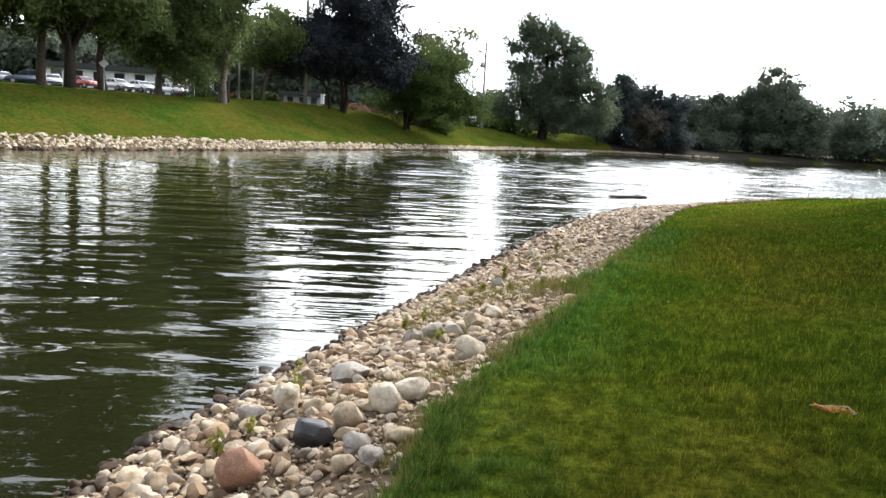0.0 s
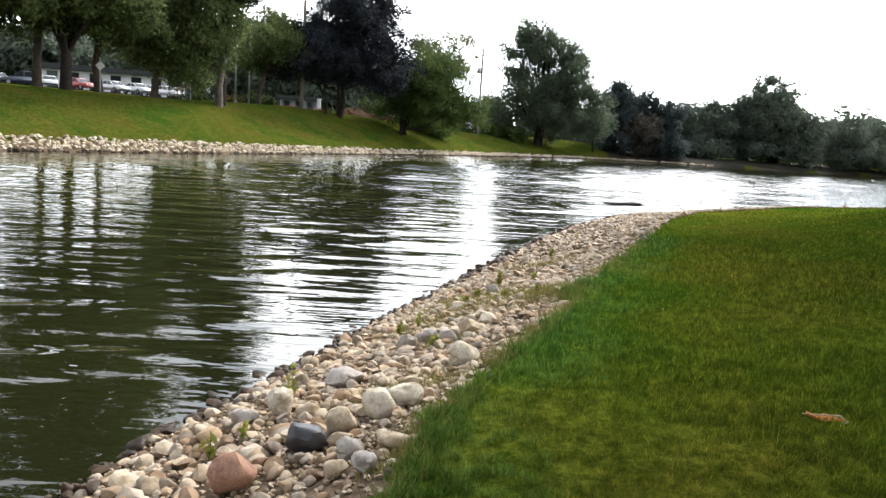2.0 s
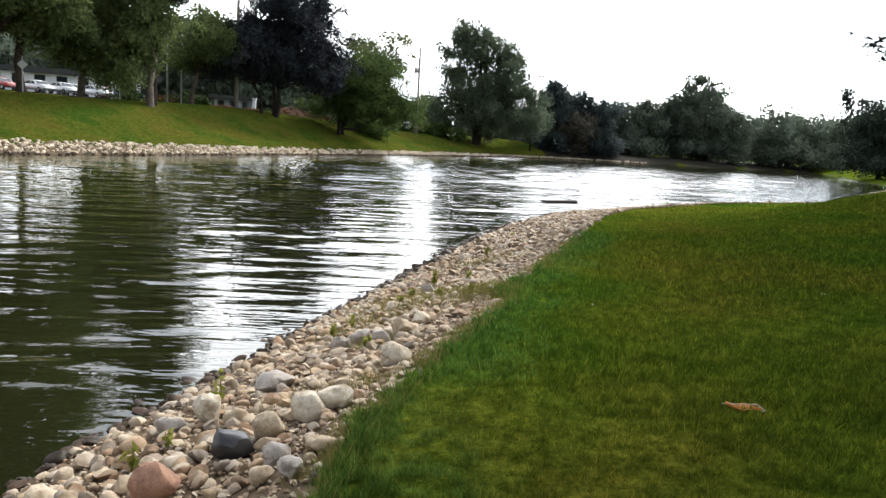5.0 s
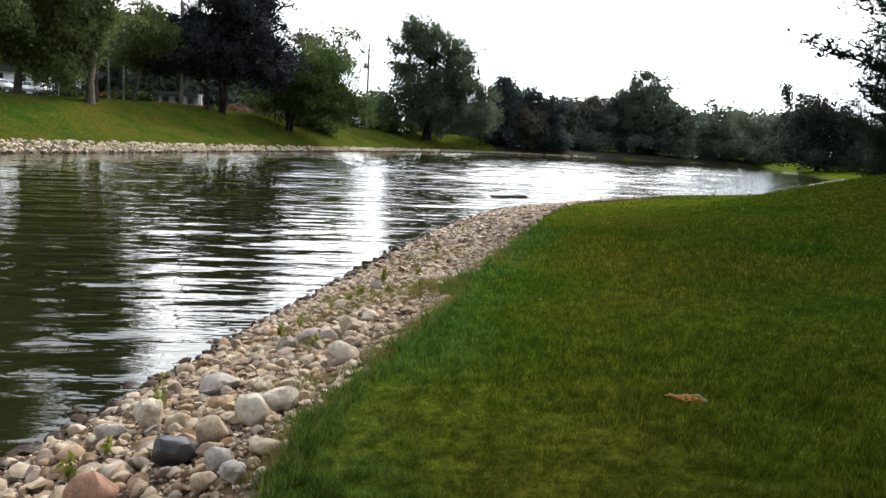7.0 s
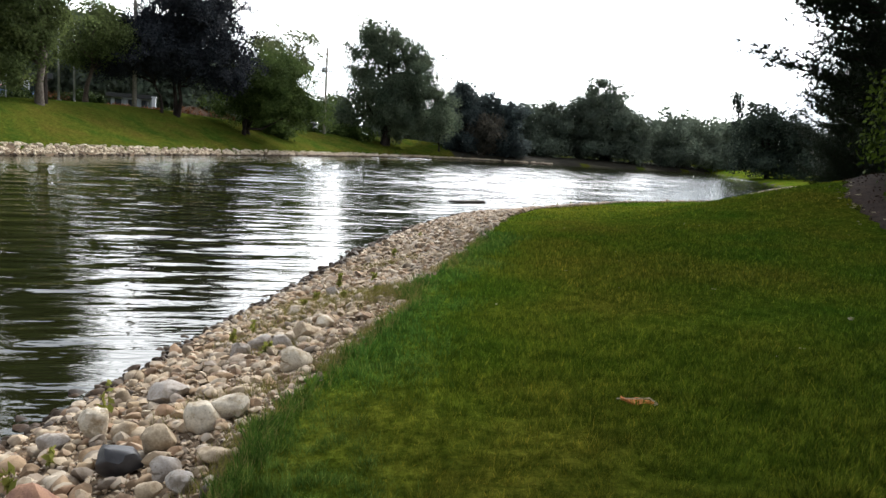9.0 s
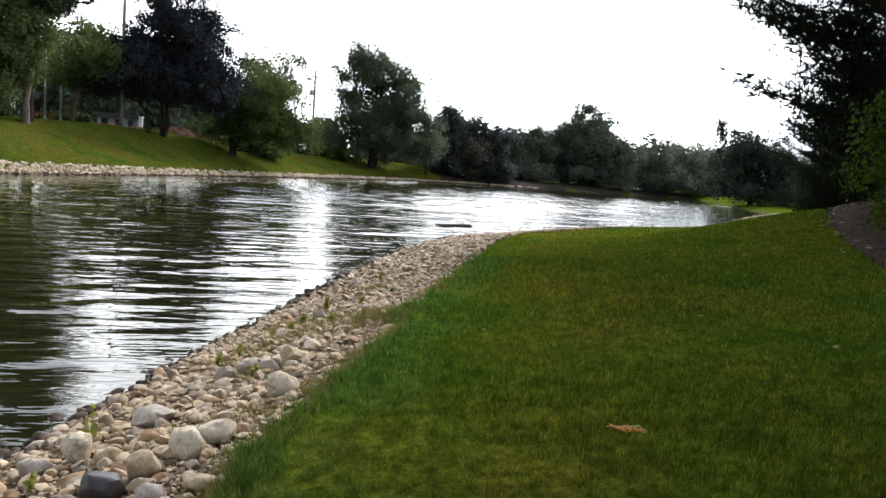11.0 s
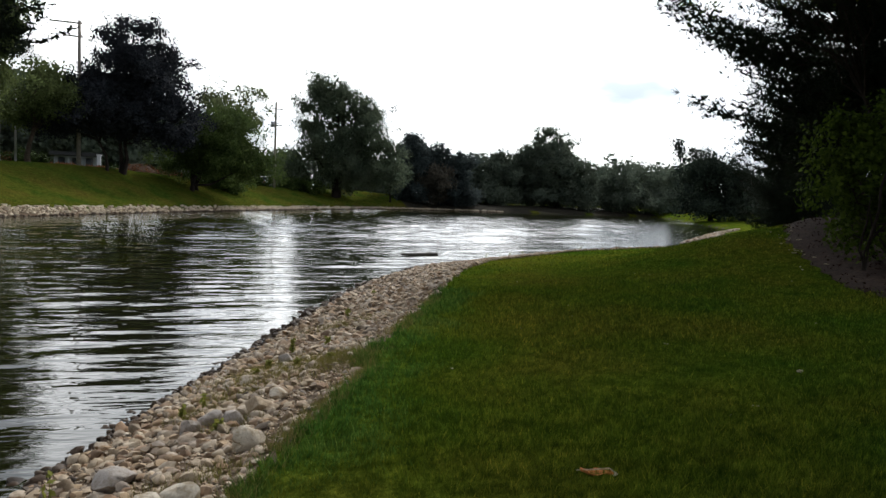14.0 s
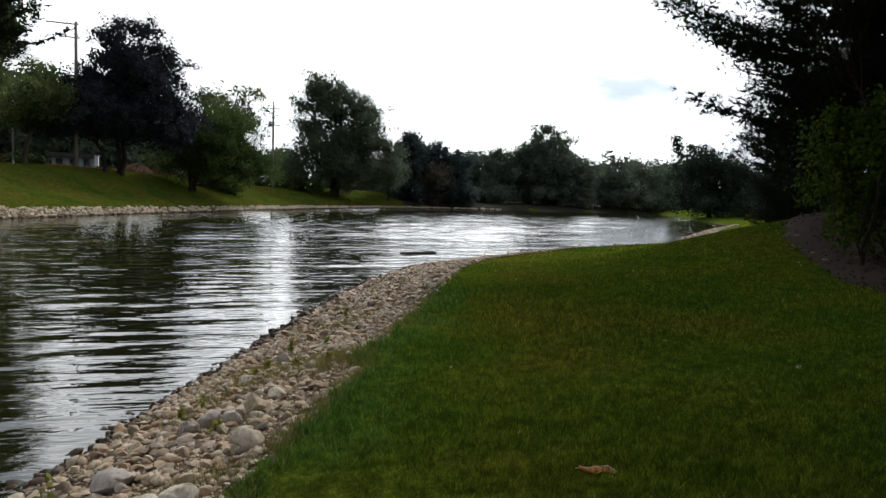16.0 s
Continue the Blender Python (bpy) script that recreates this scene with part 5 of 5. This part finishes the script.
def curved(chain, n=5):
    """The same chain, rounded."""
    c = np.concatenate([[2 * chain[0] - chain[1]], chain, [2 * chain[-1] - chain[-2]]])
    out = []
    for k in range(1, len(c) - 2):
        for t in np.linspace(0, 1, n, endpoint=False):
            out.append(0.5 * (2 * c[k] + (c[k + 1] - c[k - 1]) * t + (2 * c[k - 1] - 5 * c[k] + 4 * c[k + 1] - c[k + 2]) * t ** 2 + (3 * c[k] - c[k - 1] - 3 * c[k + 1] + c[k + 2]) * t ** 3))
    return np.array(out + [c[-2]])


v, f = tubes([curved(c * np.array([1, 1, 1, 1.35])) for c in twig], 6)
piece("bough", v, f, M_BARK, over, "bare twiggy bough", smooth=True)
# the crown is unseen: lobes added overhead to shade the right of the lawn
pts = crown_points(rng, [(0, -1.0, 9.6, 5.0, 2.6), (3.0, 2.0, 9.2, 5.0, 2.5), (-1.0, -2.5, 9.0, 3.5, 2.0), (3.5, 8.0, 8.6, 5.0, 2.2), (8.6, 13.2, 9.4, 4.0, 2.0), (10.2, 16.4, 10.2, 4.0, 2.2), (7.5, 10.5, 9.0, 4.0, 2.2), (10.4, 19.0, 10.8, 3.8, 1.8), (1.8, 13.0, 9.4, 2.0, 1.3)], 2900, 0.0)
chains = [bent(rng, (0.1, 0.1, 4.0 + 3 * k / 12), pts[rng.integers(len(pts))], 0.09, 0.02, 7, 0.06, 0.05) for k in range(12)]
v, f = tubes(chains, 7)
piece("limbs", v, f, M_BARK, over, smooth=True)
v, f = leaves(rng, pts, 17, 0.45, 0.44)
piece("crown", v, f, M_DENSE, over)


# ---- poles, wires, signs ----
def round_post(bm, r0, r1, h, x=0, y=0, z=0, sides=12):
    m = Matrix.Translation((x, y, z + h / 2))
    bmesh.ops.create_cone(bm, cap_ends=True, segments=sides, radius1=r0, radius2=r1, depth=h, matrix=m)
    return bm


def utility_pole(x, y, height, turn, arms, label, drum=False):
    ob = thing("utility_pole", x, y, ground_z(x, y) - 0.1, label, "utility pole", turn=turn)
    part("pole", round_post(bmesh.new(), 0.2, 0.14, height), M_POLE, ob, smooth=True)
    for h, a, b in arms:
        part("crossarm", box(b - a, 0.12, 0.14, (a + b) / 2, 0.16, h, 0.01), M_POLE, ob)
        n = max(2, int((b - a) / 0.9) + 1)
        for s in np.linspace(a + 0.12, b - 0.12, n):
            part("insulator", round_post(bmesh.new(), 0.045, 0.03, 0.2, s, 0.16, h + 0.14, 8), M_LAMP, ob)
    if drum:
        part("transformer", round_post(bmesh.new(), 0.28, 0.28, 0.75, -0.42, -0.1, height - 3.4, 16), M_METAL, ob, "grey transformer drum", smooth=True)
        part("bracket", box(0.9, 0.1, 0.12, 0.1, 0.15, height - 2.9, 0.01), M_POLE, ob)
    return ob


utility_pole(5.75, 107.3, 11.6, 8, [(10.6, -0.5, 0.95), (8.4, -1.0, 0.9)], "weathered wooden utility pole with a transformer", True)
utility_pole(-13.6, 78.5, 13.4, 8, [(13.1, -2.5, 0.25), (11.9, -1.4, 0.3)], "tall utility pole with two long crossarms")


def wire(points, sag=0.6, r=0.012):
    chains = []
    for a, b in zip(points, points[1:]):
        a, b = np.array(a, float), np.array(b, float)
        k = np.linspace(0, 1, 14)[:, None]
        p = a + (b - a) * k
        p[:, 2] -= sag * 4 * (k[:, 0] * (1 - k[:, 0]))
        chains.append(np.concatenate([p, np.full((14, 1), r)], 1))
    v, f = tubes(chains, 4)
    return tagged(piece("overhead_wire", v, f, M_WIRE), "thin black overhead wire between the poles", "wire", "overhead wires")


zt, zp = ground_z(-13.6, 78.5), ground_z(5.75, 107.3)
for dx, h, h2 in ((-2.4, 13.4, 10.9), (-1.2, 12.2, 10.9), (0.2, 13.4, 10.9), (0.1, 8.0, 8.0)):
    wire([(-48 + dx, 34, zt + h + 1.0), (-13.6 + dx, 78.5, zt + h), (5.75 + dx * 0.25, 107.3, zp + h2), (22 + dx * 0.25, 150, zp + h2)], 0.8)

sign = thing("road_sign", -25.3, 59.0, ground_z(-25.3, 59.0) - 0.05, "grey back of a diamond road sign on a post", "road sign", turn=25)
part("post", round_post(bmesh.new(), 0.04, 0.04, 2.7), M_METAL, sign)
bm = box(0.5, 0.02, 0.5, 0, -0.05, -0.25, 0.004)
bmesh.ops.transform(bm, matrix=Matrix.Translation((0, 0, 2.1)) @ Matrix.Rotation(radians(45), 4, "Y"), verts=bm.verts)
part("panel", bm, M_SIGN, sign)
sign2 = thing("road_sign", -20.9, 66.5, ground_z(-20.9, 66.5) - 0.05, "small upright parking sign on a thin post", "road sign", turn=25)
part("post", round_post(bmesh.new(), 0.03, 0.03, 2.1), M_METAL, sign2)
part("panel", box(0.3, 0.02, 0.45, 0, -0.04, 1.65, 0.004), M_SIGN, sign2)
for x, y in ((-20.2, 78.4), (-19.3, 80.2)):
    lp = thing("light_pole", x, y, ground_z(x, y) - 0.05, "pale grey light pole beside the parking lot", "light pole", "light poles")
    part("pole", round_post(bmesh.new(), 0.10, 0.08, 7.5), M_METAL, lp, smooth=True)
    part("base", box(0.4, 0.4, 0.3, 0, 0, 0, 0.02), M_METAL, lp)
    part("lamp_head", box(0.35, 0.7, 0.14, 0, -0.4, 7.4, 0.03), M_METAL, lp)


# ---- cars ----
def profile(points, half, bevel=0.05, taper=0.0):
    """A side view pulled out to both sides, edges softened; taper narrows it towards the top."""
    bm = bmesh.new()
    rows = []
    for s in (-1, 1):
        rows.append([bm.verts.new((x, s * (half - taper * max(0, z - points[0][1])), z)) for x, z in points])
    n = len(points)
    bm.faces.new(rows[0])
    bm.faces.new(rows[1][::-1])
    for k in range(n):
        bm.faces.new((rows[0][k], rows[1][k], rows[1][(k + 1) % n], rows[0][(k + 1) % n]))
    bmesh.ops.recalc_face_normals(bm, faces=bm.faces)
    bmesh.ops.bevel(bm, geom=bm.edges[:], offset=bevel, segments=2, affect="EDGES")
    return bm


def car(x, y, turn, paint, label, tall=0.0):
    ob = thing("car", x, y, ground_z(x, y) + 0.08, label, "car", "cars in the parking lot", turn=turn)
    h = 1.42 + tall
    body = [(-2.15, 0.32), (2.15, 0.30), (2.2, 0.62), (2.05, 0.80), (1.15, 0.95), (-1.7, 1.0 + tall * 0.4), (-2.12, 0.92 + tall * 0.4), (-2.2, 0.6)]
    part("body", profile(body, 0.88, 0.06), paint, ob, smooth=True)
    cabin = [(1.0, 0.90), (0.2, h - 0.05), (-0.3, h - 0.02), (-0.95 - tall * 2.2, h - 0.06), (-1.75, 0.96 + tall * 0.4)]
    part("window", profile(cabin, 0.80, 0.04, 0.22), M_GLASS, ob, "dark tinted windows")
    roof = [(0.28, h - 0.10), (0.15, h - 0.02), (-0.3, h + 0.02), (-0.9 - tall * 2.2, h - 0.02), (-1.05 - tall * 2.2, h - 0.10)]
    part("roof", profile(roof, 0.70, 0.03), paint, ob, smooth=True)
    for s in (-1, 1):
        for a, b in (((0.98, 0.93), (0.22, h - 0.07)), ((-0.25, 0.98), (-0.25, h - 0.06)), ((-1.72, 0.98 + tall * 0.4), (-1.0 - tall * 2.2, h - 0.08))):
            v, f = tubes([np.array([(a[0], s * 0.80, a[1], 0.04), (b[0], s * 0.70, b[1], 0.04)])], 6)
            piece("pillar", v, f, paint, ob)
        for wx in (1.35, -1.35):
            bm = bmesh.new()
            bmesh.ops.create_cone(bm, cap_ends=True, segments=20, radius1=0.33, radius2=0.33, depth=0.22)
            bmesh.ops.bevel(bm, geom=bm.edges[:], offset=0.03, segments=1, affect="EDGES")
            wheel = part("wheel", bm, M_TYRE, ob, at=pose(wx, s * 0.80, 0.33, 90, 0, 0))
            bm = bmesh.new()
            bmesh.ops.create_cone(bm, cap_ends=True, segments=16, radius1=0.21, radius2=0.19, depth=0.25)
            part("rim", bm, M_RIM, wheel)
        part("headlight", box(0.12, 0.34, 0.13, 2.1, s * 0.62, 0.62, 0.03), M_LAMP, ob)
        part("tail_light", box(0.1, 0.3, 0.16, -2.15, s * 0.66, 0.72, 0.03), M_TAIL, ob)
    part("bumper", box(0.12, 1.6, 0.2, 2.16, 0, 0.34, 0.04), M_ROOF, ob)
    return ob


def paint(name, c):
    return plain(name, c, 0.3, 0.0, 3, 0.05, coat=0.8)


P_WHITE, P_RED, P_NAVY, P_SILVER, P_BLUE = paint("white_paint", (0.72, 0.73, 0.74)), paint("red_paint", (0.42, 0.03, 0.02)), paint("navy_paint", (0.02, 0.03, 0.06)), paint("silver_paint", (0.42, 0.44, 0.46)), paint("blue_paint", (0.03, 0.07, 0.16))
for x, y, turn, p, tall, what in [(-43.5, 95.6, -28, P_RED, 0, "bright red sedan parked in the lot"), (-39.9, 97.0, -34, P_WHITE, 0, "white sedan parked in the lot"),
                                  (-37.4, 98.0, -36, P_WHITE, 0, "white hatchback parked in the lot"), (-48.9, 92.6, -150, P_NAVY, 0.25, "dark blue van parked in the lot"),
                                  (-53.0, 95.0, -40, P_SILVER, 0, "silver car parked in the lot"), (-46.6, 94.4, -60, P_WHITE, 0, "white car parked behind a tree"),
                                  (-33.9, 99.2, -38, P_WHITE, 0, "white car parked near the hedge"), (-33.6, 103.4, -50, P_RED, 0, "dark red car parked in the second row"),
                                  (-30.4, 100.6, 10, P_BLUE, 0, "blue car parked at the end of the lot"), (-37.6, 103.0, -55, P_SILVER, 0, "grey car parked in the second row")]:
    car(x, y, turn, p, what, tall)
car(5.6, 126.0, 62, P_WHITE, "white car on the road beyond the pole", 0.2)

# ---- buildings ----
def building(name, label, x, y, turn, length, depth, height, roof_over, bays, wall, fascia):
    ob = thing(name, x, y, ground_z(x, y) - 0.1, label, "building", turn=turn)
    part("wall", box(length, depth, height + 0.3, 0, 0, -0.3, 0.03), wall, ob)
    part("roof", box(length + 2 * roof_over, depth + 2 * roof_over, fascia, 0, 0, height, 0.05), M_ROOF, ob, "dark flat roof with a deep fascia")
    for k in range(bays):
        bx = -length / 2 + length * (k + 0.5) / bays
        win = part("window", box(length / bays * 0.5, 0.08, height * 0.84, bx, -depth / 2 - 0.03, height * 0.08, 0.01), M_ROOF, ob)
        part("pane", box(length / bays * 0.44, 0.03, height * 0.78, bx, -depth / 2 - 0.085, height * 0.11, 0.005), M_GLASS, win)
        part("pilaster", box(0.25, 0.2, height, bx + length / bays * 0.5, -depth / 2 - 0.1, 0, 0.02), wall, ob)
    return ob


building("office_building", "long low white building with a dark flat roof", -46.4, 121.6, 19, 25, 12, 3.3, 0.8, 9, M_WALL, 0.8)
M_HUT = plain("blue_grey_panels", (0.30, 0.34, 0.38), 0.7, grain=3, spread=0.12)
building("kiosk", "small blue-grey building with a dark overhanging roof", -18.6, 104.6, 12, 4.6, 4.0, 2.3, 0.6, 3, M_HUT, 0.5)
post = thing("gate_post", -14.6, 96.5, ground_z(-14.6, 96.5) - 0.1, "thick white post beside the small building", "post")
part("shaft", box(0.4, 0.4, 2.3, 0, 0, 0, 0.02), M_WALL, post)
part("cap", box(0.55, 0.55, 0.12, 0, 0, 2.3, 0.02), M_WALL, post)

mound = [(-9.6, 90.0, 2.6, 1.1), (-7.2, 91.0, 2.2, 0.7), (-16.6, 86.0, 2.3, 0.45), (-13.6, 87.4, 1.8, 0.4)]
for x, y, r, h in mound:
    ob = thing("flower_bed", x, y, ground_z(x, y) - 0.1, "raised mulch bed with orange flowers beside the road", "flower bed", "flower beds")
    a, b = np.meshgrid(np.linspace(0, 2 * np.pi, 28, endpoint=False), np.linspace(0.02, 1, 9))
    hh = h * np.cos(b * np.pi / 2) * (1 + 0.15 * np.sin(a * 3 + x))
    v = np.stack([np.cos(a) * b * r * (1 + 0.1 * np.sin(a * 2)), np.sin(a) * b * r, hh], -1).reshape(-1, 3)
    f = [(q * 28 + p, q * 28 + (p + 1) % 28, (q + 1) * 28 + (p + 1) % 28, (q + 1) * 28 + p) for q in range(8) for p in range(28)]
    piece("soil", v, f, plain("brown_mulch", (0.115, 0.07, 0.045), 0.95, grain=8, spread=0.4), ob, smooth=True)
    rg = np.random.default_rng(int(abs(x * 10)))
    ang, rr = rg.uniform(0, 6.28, 70), np.sqrt(rg.uniform(0.1, 1, 70))
    c = np.stack([np.cos(ang) * rr * r, np.sin(ang) * rr * r, h * np.cos(rr * np.pi / 2) + 0.15], 1)
    v, f = leaves(rg, c, 10, 0.1, 0.13)
    tagged(piece("flowers", v, f, M_FLOWER, ob, "small orange-red flowers"), kind="stuff")

# ---- small things near by ----
def fallen_leaf(name, label, x, y, size, material, turn, seed):
    """A curled dry leaf lying on the grass, with a stalk."""
    rg = np.random.default_rng(seed)
    n = 9
    t = np.linspace(-1, 1, n)
    w = 0.46 * np.cos(t * 1.25) * (1 + 0.16 * np.sin(t * 9 + seed))
    rows = []
    for s in (-1, -0.5, 0, 0.5, 1):
        zc = 0.20 * s * s + 0.07 * np.sin(t * 5 + s) + 0.12 * t * t
        rows.append(np.stack([t, s * w, zc], 1))
    v = np.stack(rows, 0).reshape(-1, 3) * size
    f = [(r * n + k, r * n + k + 1, (r + 1) * n + k + 1, (r + 1) * n + k) for r in range(4) for k in range(n - 1)]
    ob = thing(name, x, y, ground_z(x, y) + 0.012, label, "leaf", turn=turn)
    blade = piece("blade", v, f, material, ob, smooth=True)
    th = blade.modifiers.new("thickness", "SOLIDIFY")
    th.thickness = 0.002
    sv, sf = tubes([np.array([(-size * 1.25, -0.1 * size, 0.25 * size, 0.035 * size), (0, 0.1 * size, 0.3 * size, 0.05 * size), (size * 0.8, 0.25 * size, 0.35 * size, 0.06 * size), (size * 1.25, -0.1 * size, 0.12 * size, 0.05 * size)])], 5)
    piece("stalk", sv, sf, M_PAPER, ob, "pale straw-like stalk")
    return ob


fallen_leaf("fallen_leaf", "curled orange-brown dry leaf on the grass", 2.36, 4.24, 0.10, M_DRY, -18, 1)
fallen_leaf("fallen_leaf", "smaller pale scrap of leaf beside the dry one", 2.46, 4.20, 0.032, M_PAPER, 60, 2)
fallen_leaf("fallen_leaf", "small whitish scrap lying on the lawn", 5.41, 6.11, 0.055, M_PAPER, 40, 3)
rng = np.random.default_rng(91)
for k in range(16):
    a, r = radians(rng.uniform(12, 46)), rng.uniform(6, 17)
    x, y = r * math.sin(a), r * math.cos(a)
    if land(x, y)[2][0] > 0.5 and not inside(np.array([x]), np.array([y]), BED)[0]:
        fallen_leaf("fallen_leaf", "tiny pale leaf scattered on the lawn", x, y, rng.uniform(0.014, 0.026), M_PAPER, rng.uniform(0, 360), 10 + k)
for k in range(26):
    s = rng.uniform(0, 1)
    x, y = np.array([11.6, 13.1]) * (1 - s) + np.array([14.4, 17.4]) * s + rng.normal(0, 0.22, 2)
    lift = 0.05 if inside(np.array([x]), np.array([y]), BED)[0] else 0.0
    fallen_leaf("fallen_leaf", "pale dry leaf lying along the edge of the mulch bed", x, y, rng.uniform(0.03, 0.06), M_PAPER, rng.uniform(0, 360), 40 + k).location.z += lift


def weed(x, y, height, n, seed, leaf=0.028, material=None):
    """A stalky weed among the stones."""
    rg = np.random.default_rng(seed)
    ob = thing("weed", x, y, ground_z(x, y), "yellow-green weed growing among the stones", "weed", "weeds on the stone bank")
    chains, pts = [], []
    for s in range(n):
        a, r = rg.uniform(0, 6.28), rg.uniform(0.02, 0.3) * height
        h = height * rg.uniform(0.6, 1.1)
        c = np.array([(0.02 * math.cos(a), 0.02 * math.sin(a), 0, 0.004), (r * 0.4 * math.cos(a), r * 0.4 * math.sin(a), h * 0.55, 0.003), (r * math.cos(a), r * math.sin(a), h, 0.002)])
        chains.append(c)
        for t in np.linspace(0.4, 1, 4):
            pts.append([np.interp(t, [0, 0.5, 1], c[:, i]) for i in range(3)])
    v, f = tubes(chains, 5)
    piece("stalks", v, f, M_WEED, ob)
    v, f = leaves(rg, np.array(pts), 2, 0.010, leaf * 1.25, long=2.2)
    piece("leaves", v, f, material or M_WEED, ob)
    return ob


for k, (x, y, h, n) in enumerate([(-0.95, 5.5, 0.32, 2), (0.10, 6.7, 0.14, 3), (1.0, 10.3, 0.22, 5), (-1.12, 4.75, 0.15, 2), (-1.25, 4.5, 0.16, 2), (-0.05, 8.1, 0.2, 2), (1.45, 10.3, 0.14, 4),
                                  (0.65, 9.5, 0.12, 5), (0.5, 9.2, 0.10, 4), (-0.25, 7.9, 0.12, 3), (1.3, 8.7, 0.08, 6), (0.95, 9.1, 0.08, 6), (2.2, 13.6, 0.14, 3), (3.2, 16.4, 0.15, 3)]):
    weed(x, y, h, n, 300 + k)
for k in range(9):
    s = k / 8
    weed(9.0 + 9 * s + rng.normal(0, 0.4), 26.4 + 5.6 * s + rng.normal(0, 0.3), rng.uniform(0.14, 0.28), 1, 340 + k, 0.035)

log = thing("floating_log", 7.9, 31.5, -0.03, "dark wet log floating on the pond", "log", turn=2)
v, f = tubes([np.array([(-0.85, 0, 0, 0.03), (-0.8, 0, 0.01, 0.07), (0.0, 0.03, 0.03, 0.09), (0.7, 0, 0.05, 0.1), (0.78, 0, 0.05, 0.04)])], 10)
piece("stem", v, f, M_LOG, log, smooth=True)
v, f = tubes([np.array([(0.3, 0, 0.08, 0.03), (0.42, 0.05, 0.2, 0.015)])], 6)
piece("branch_stub", v, f, M_LOG, log)
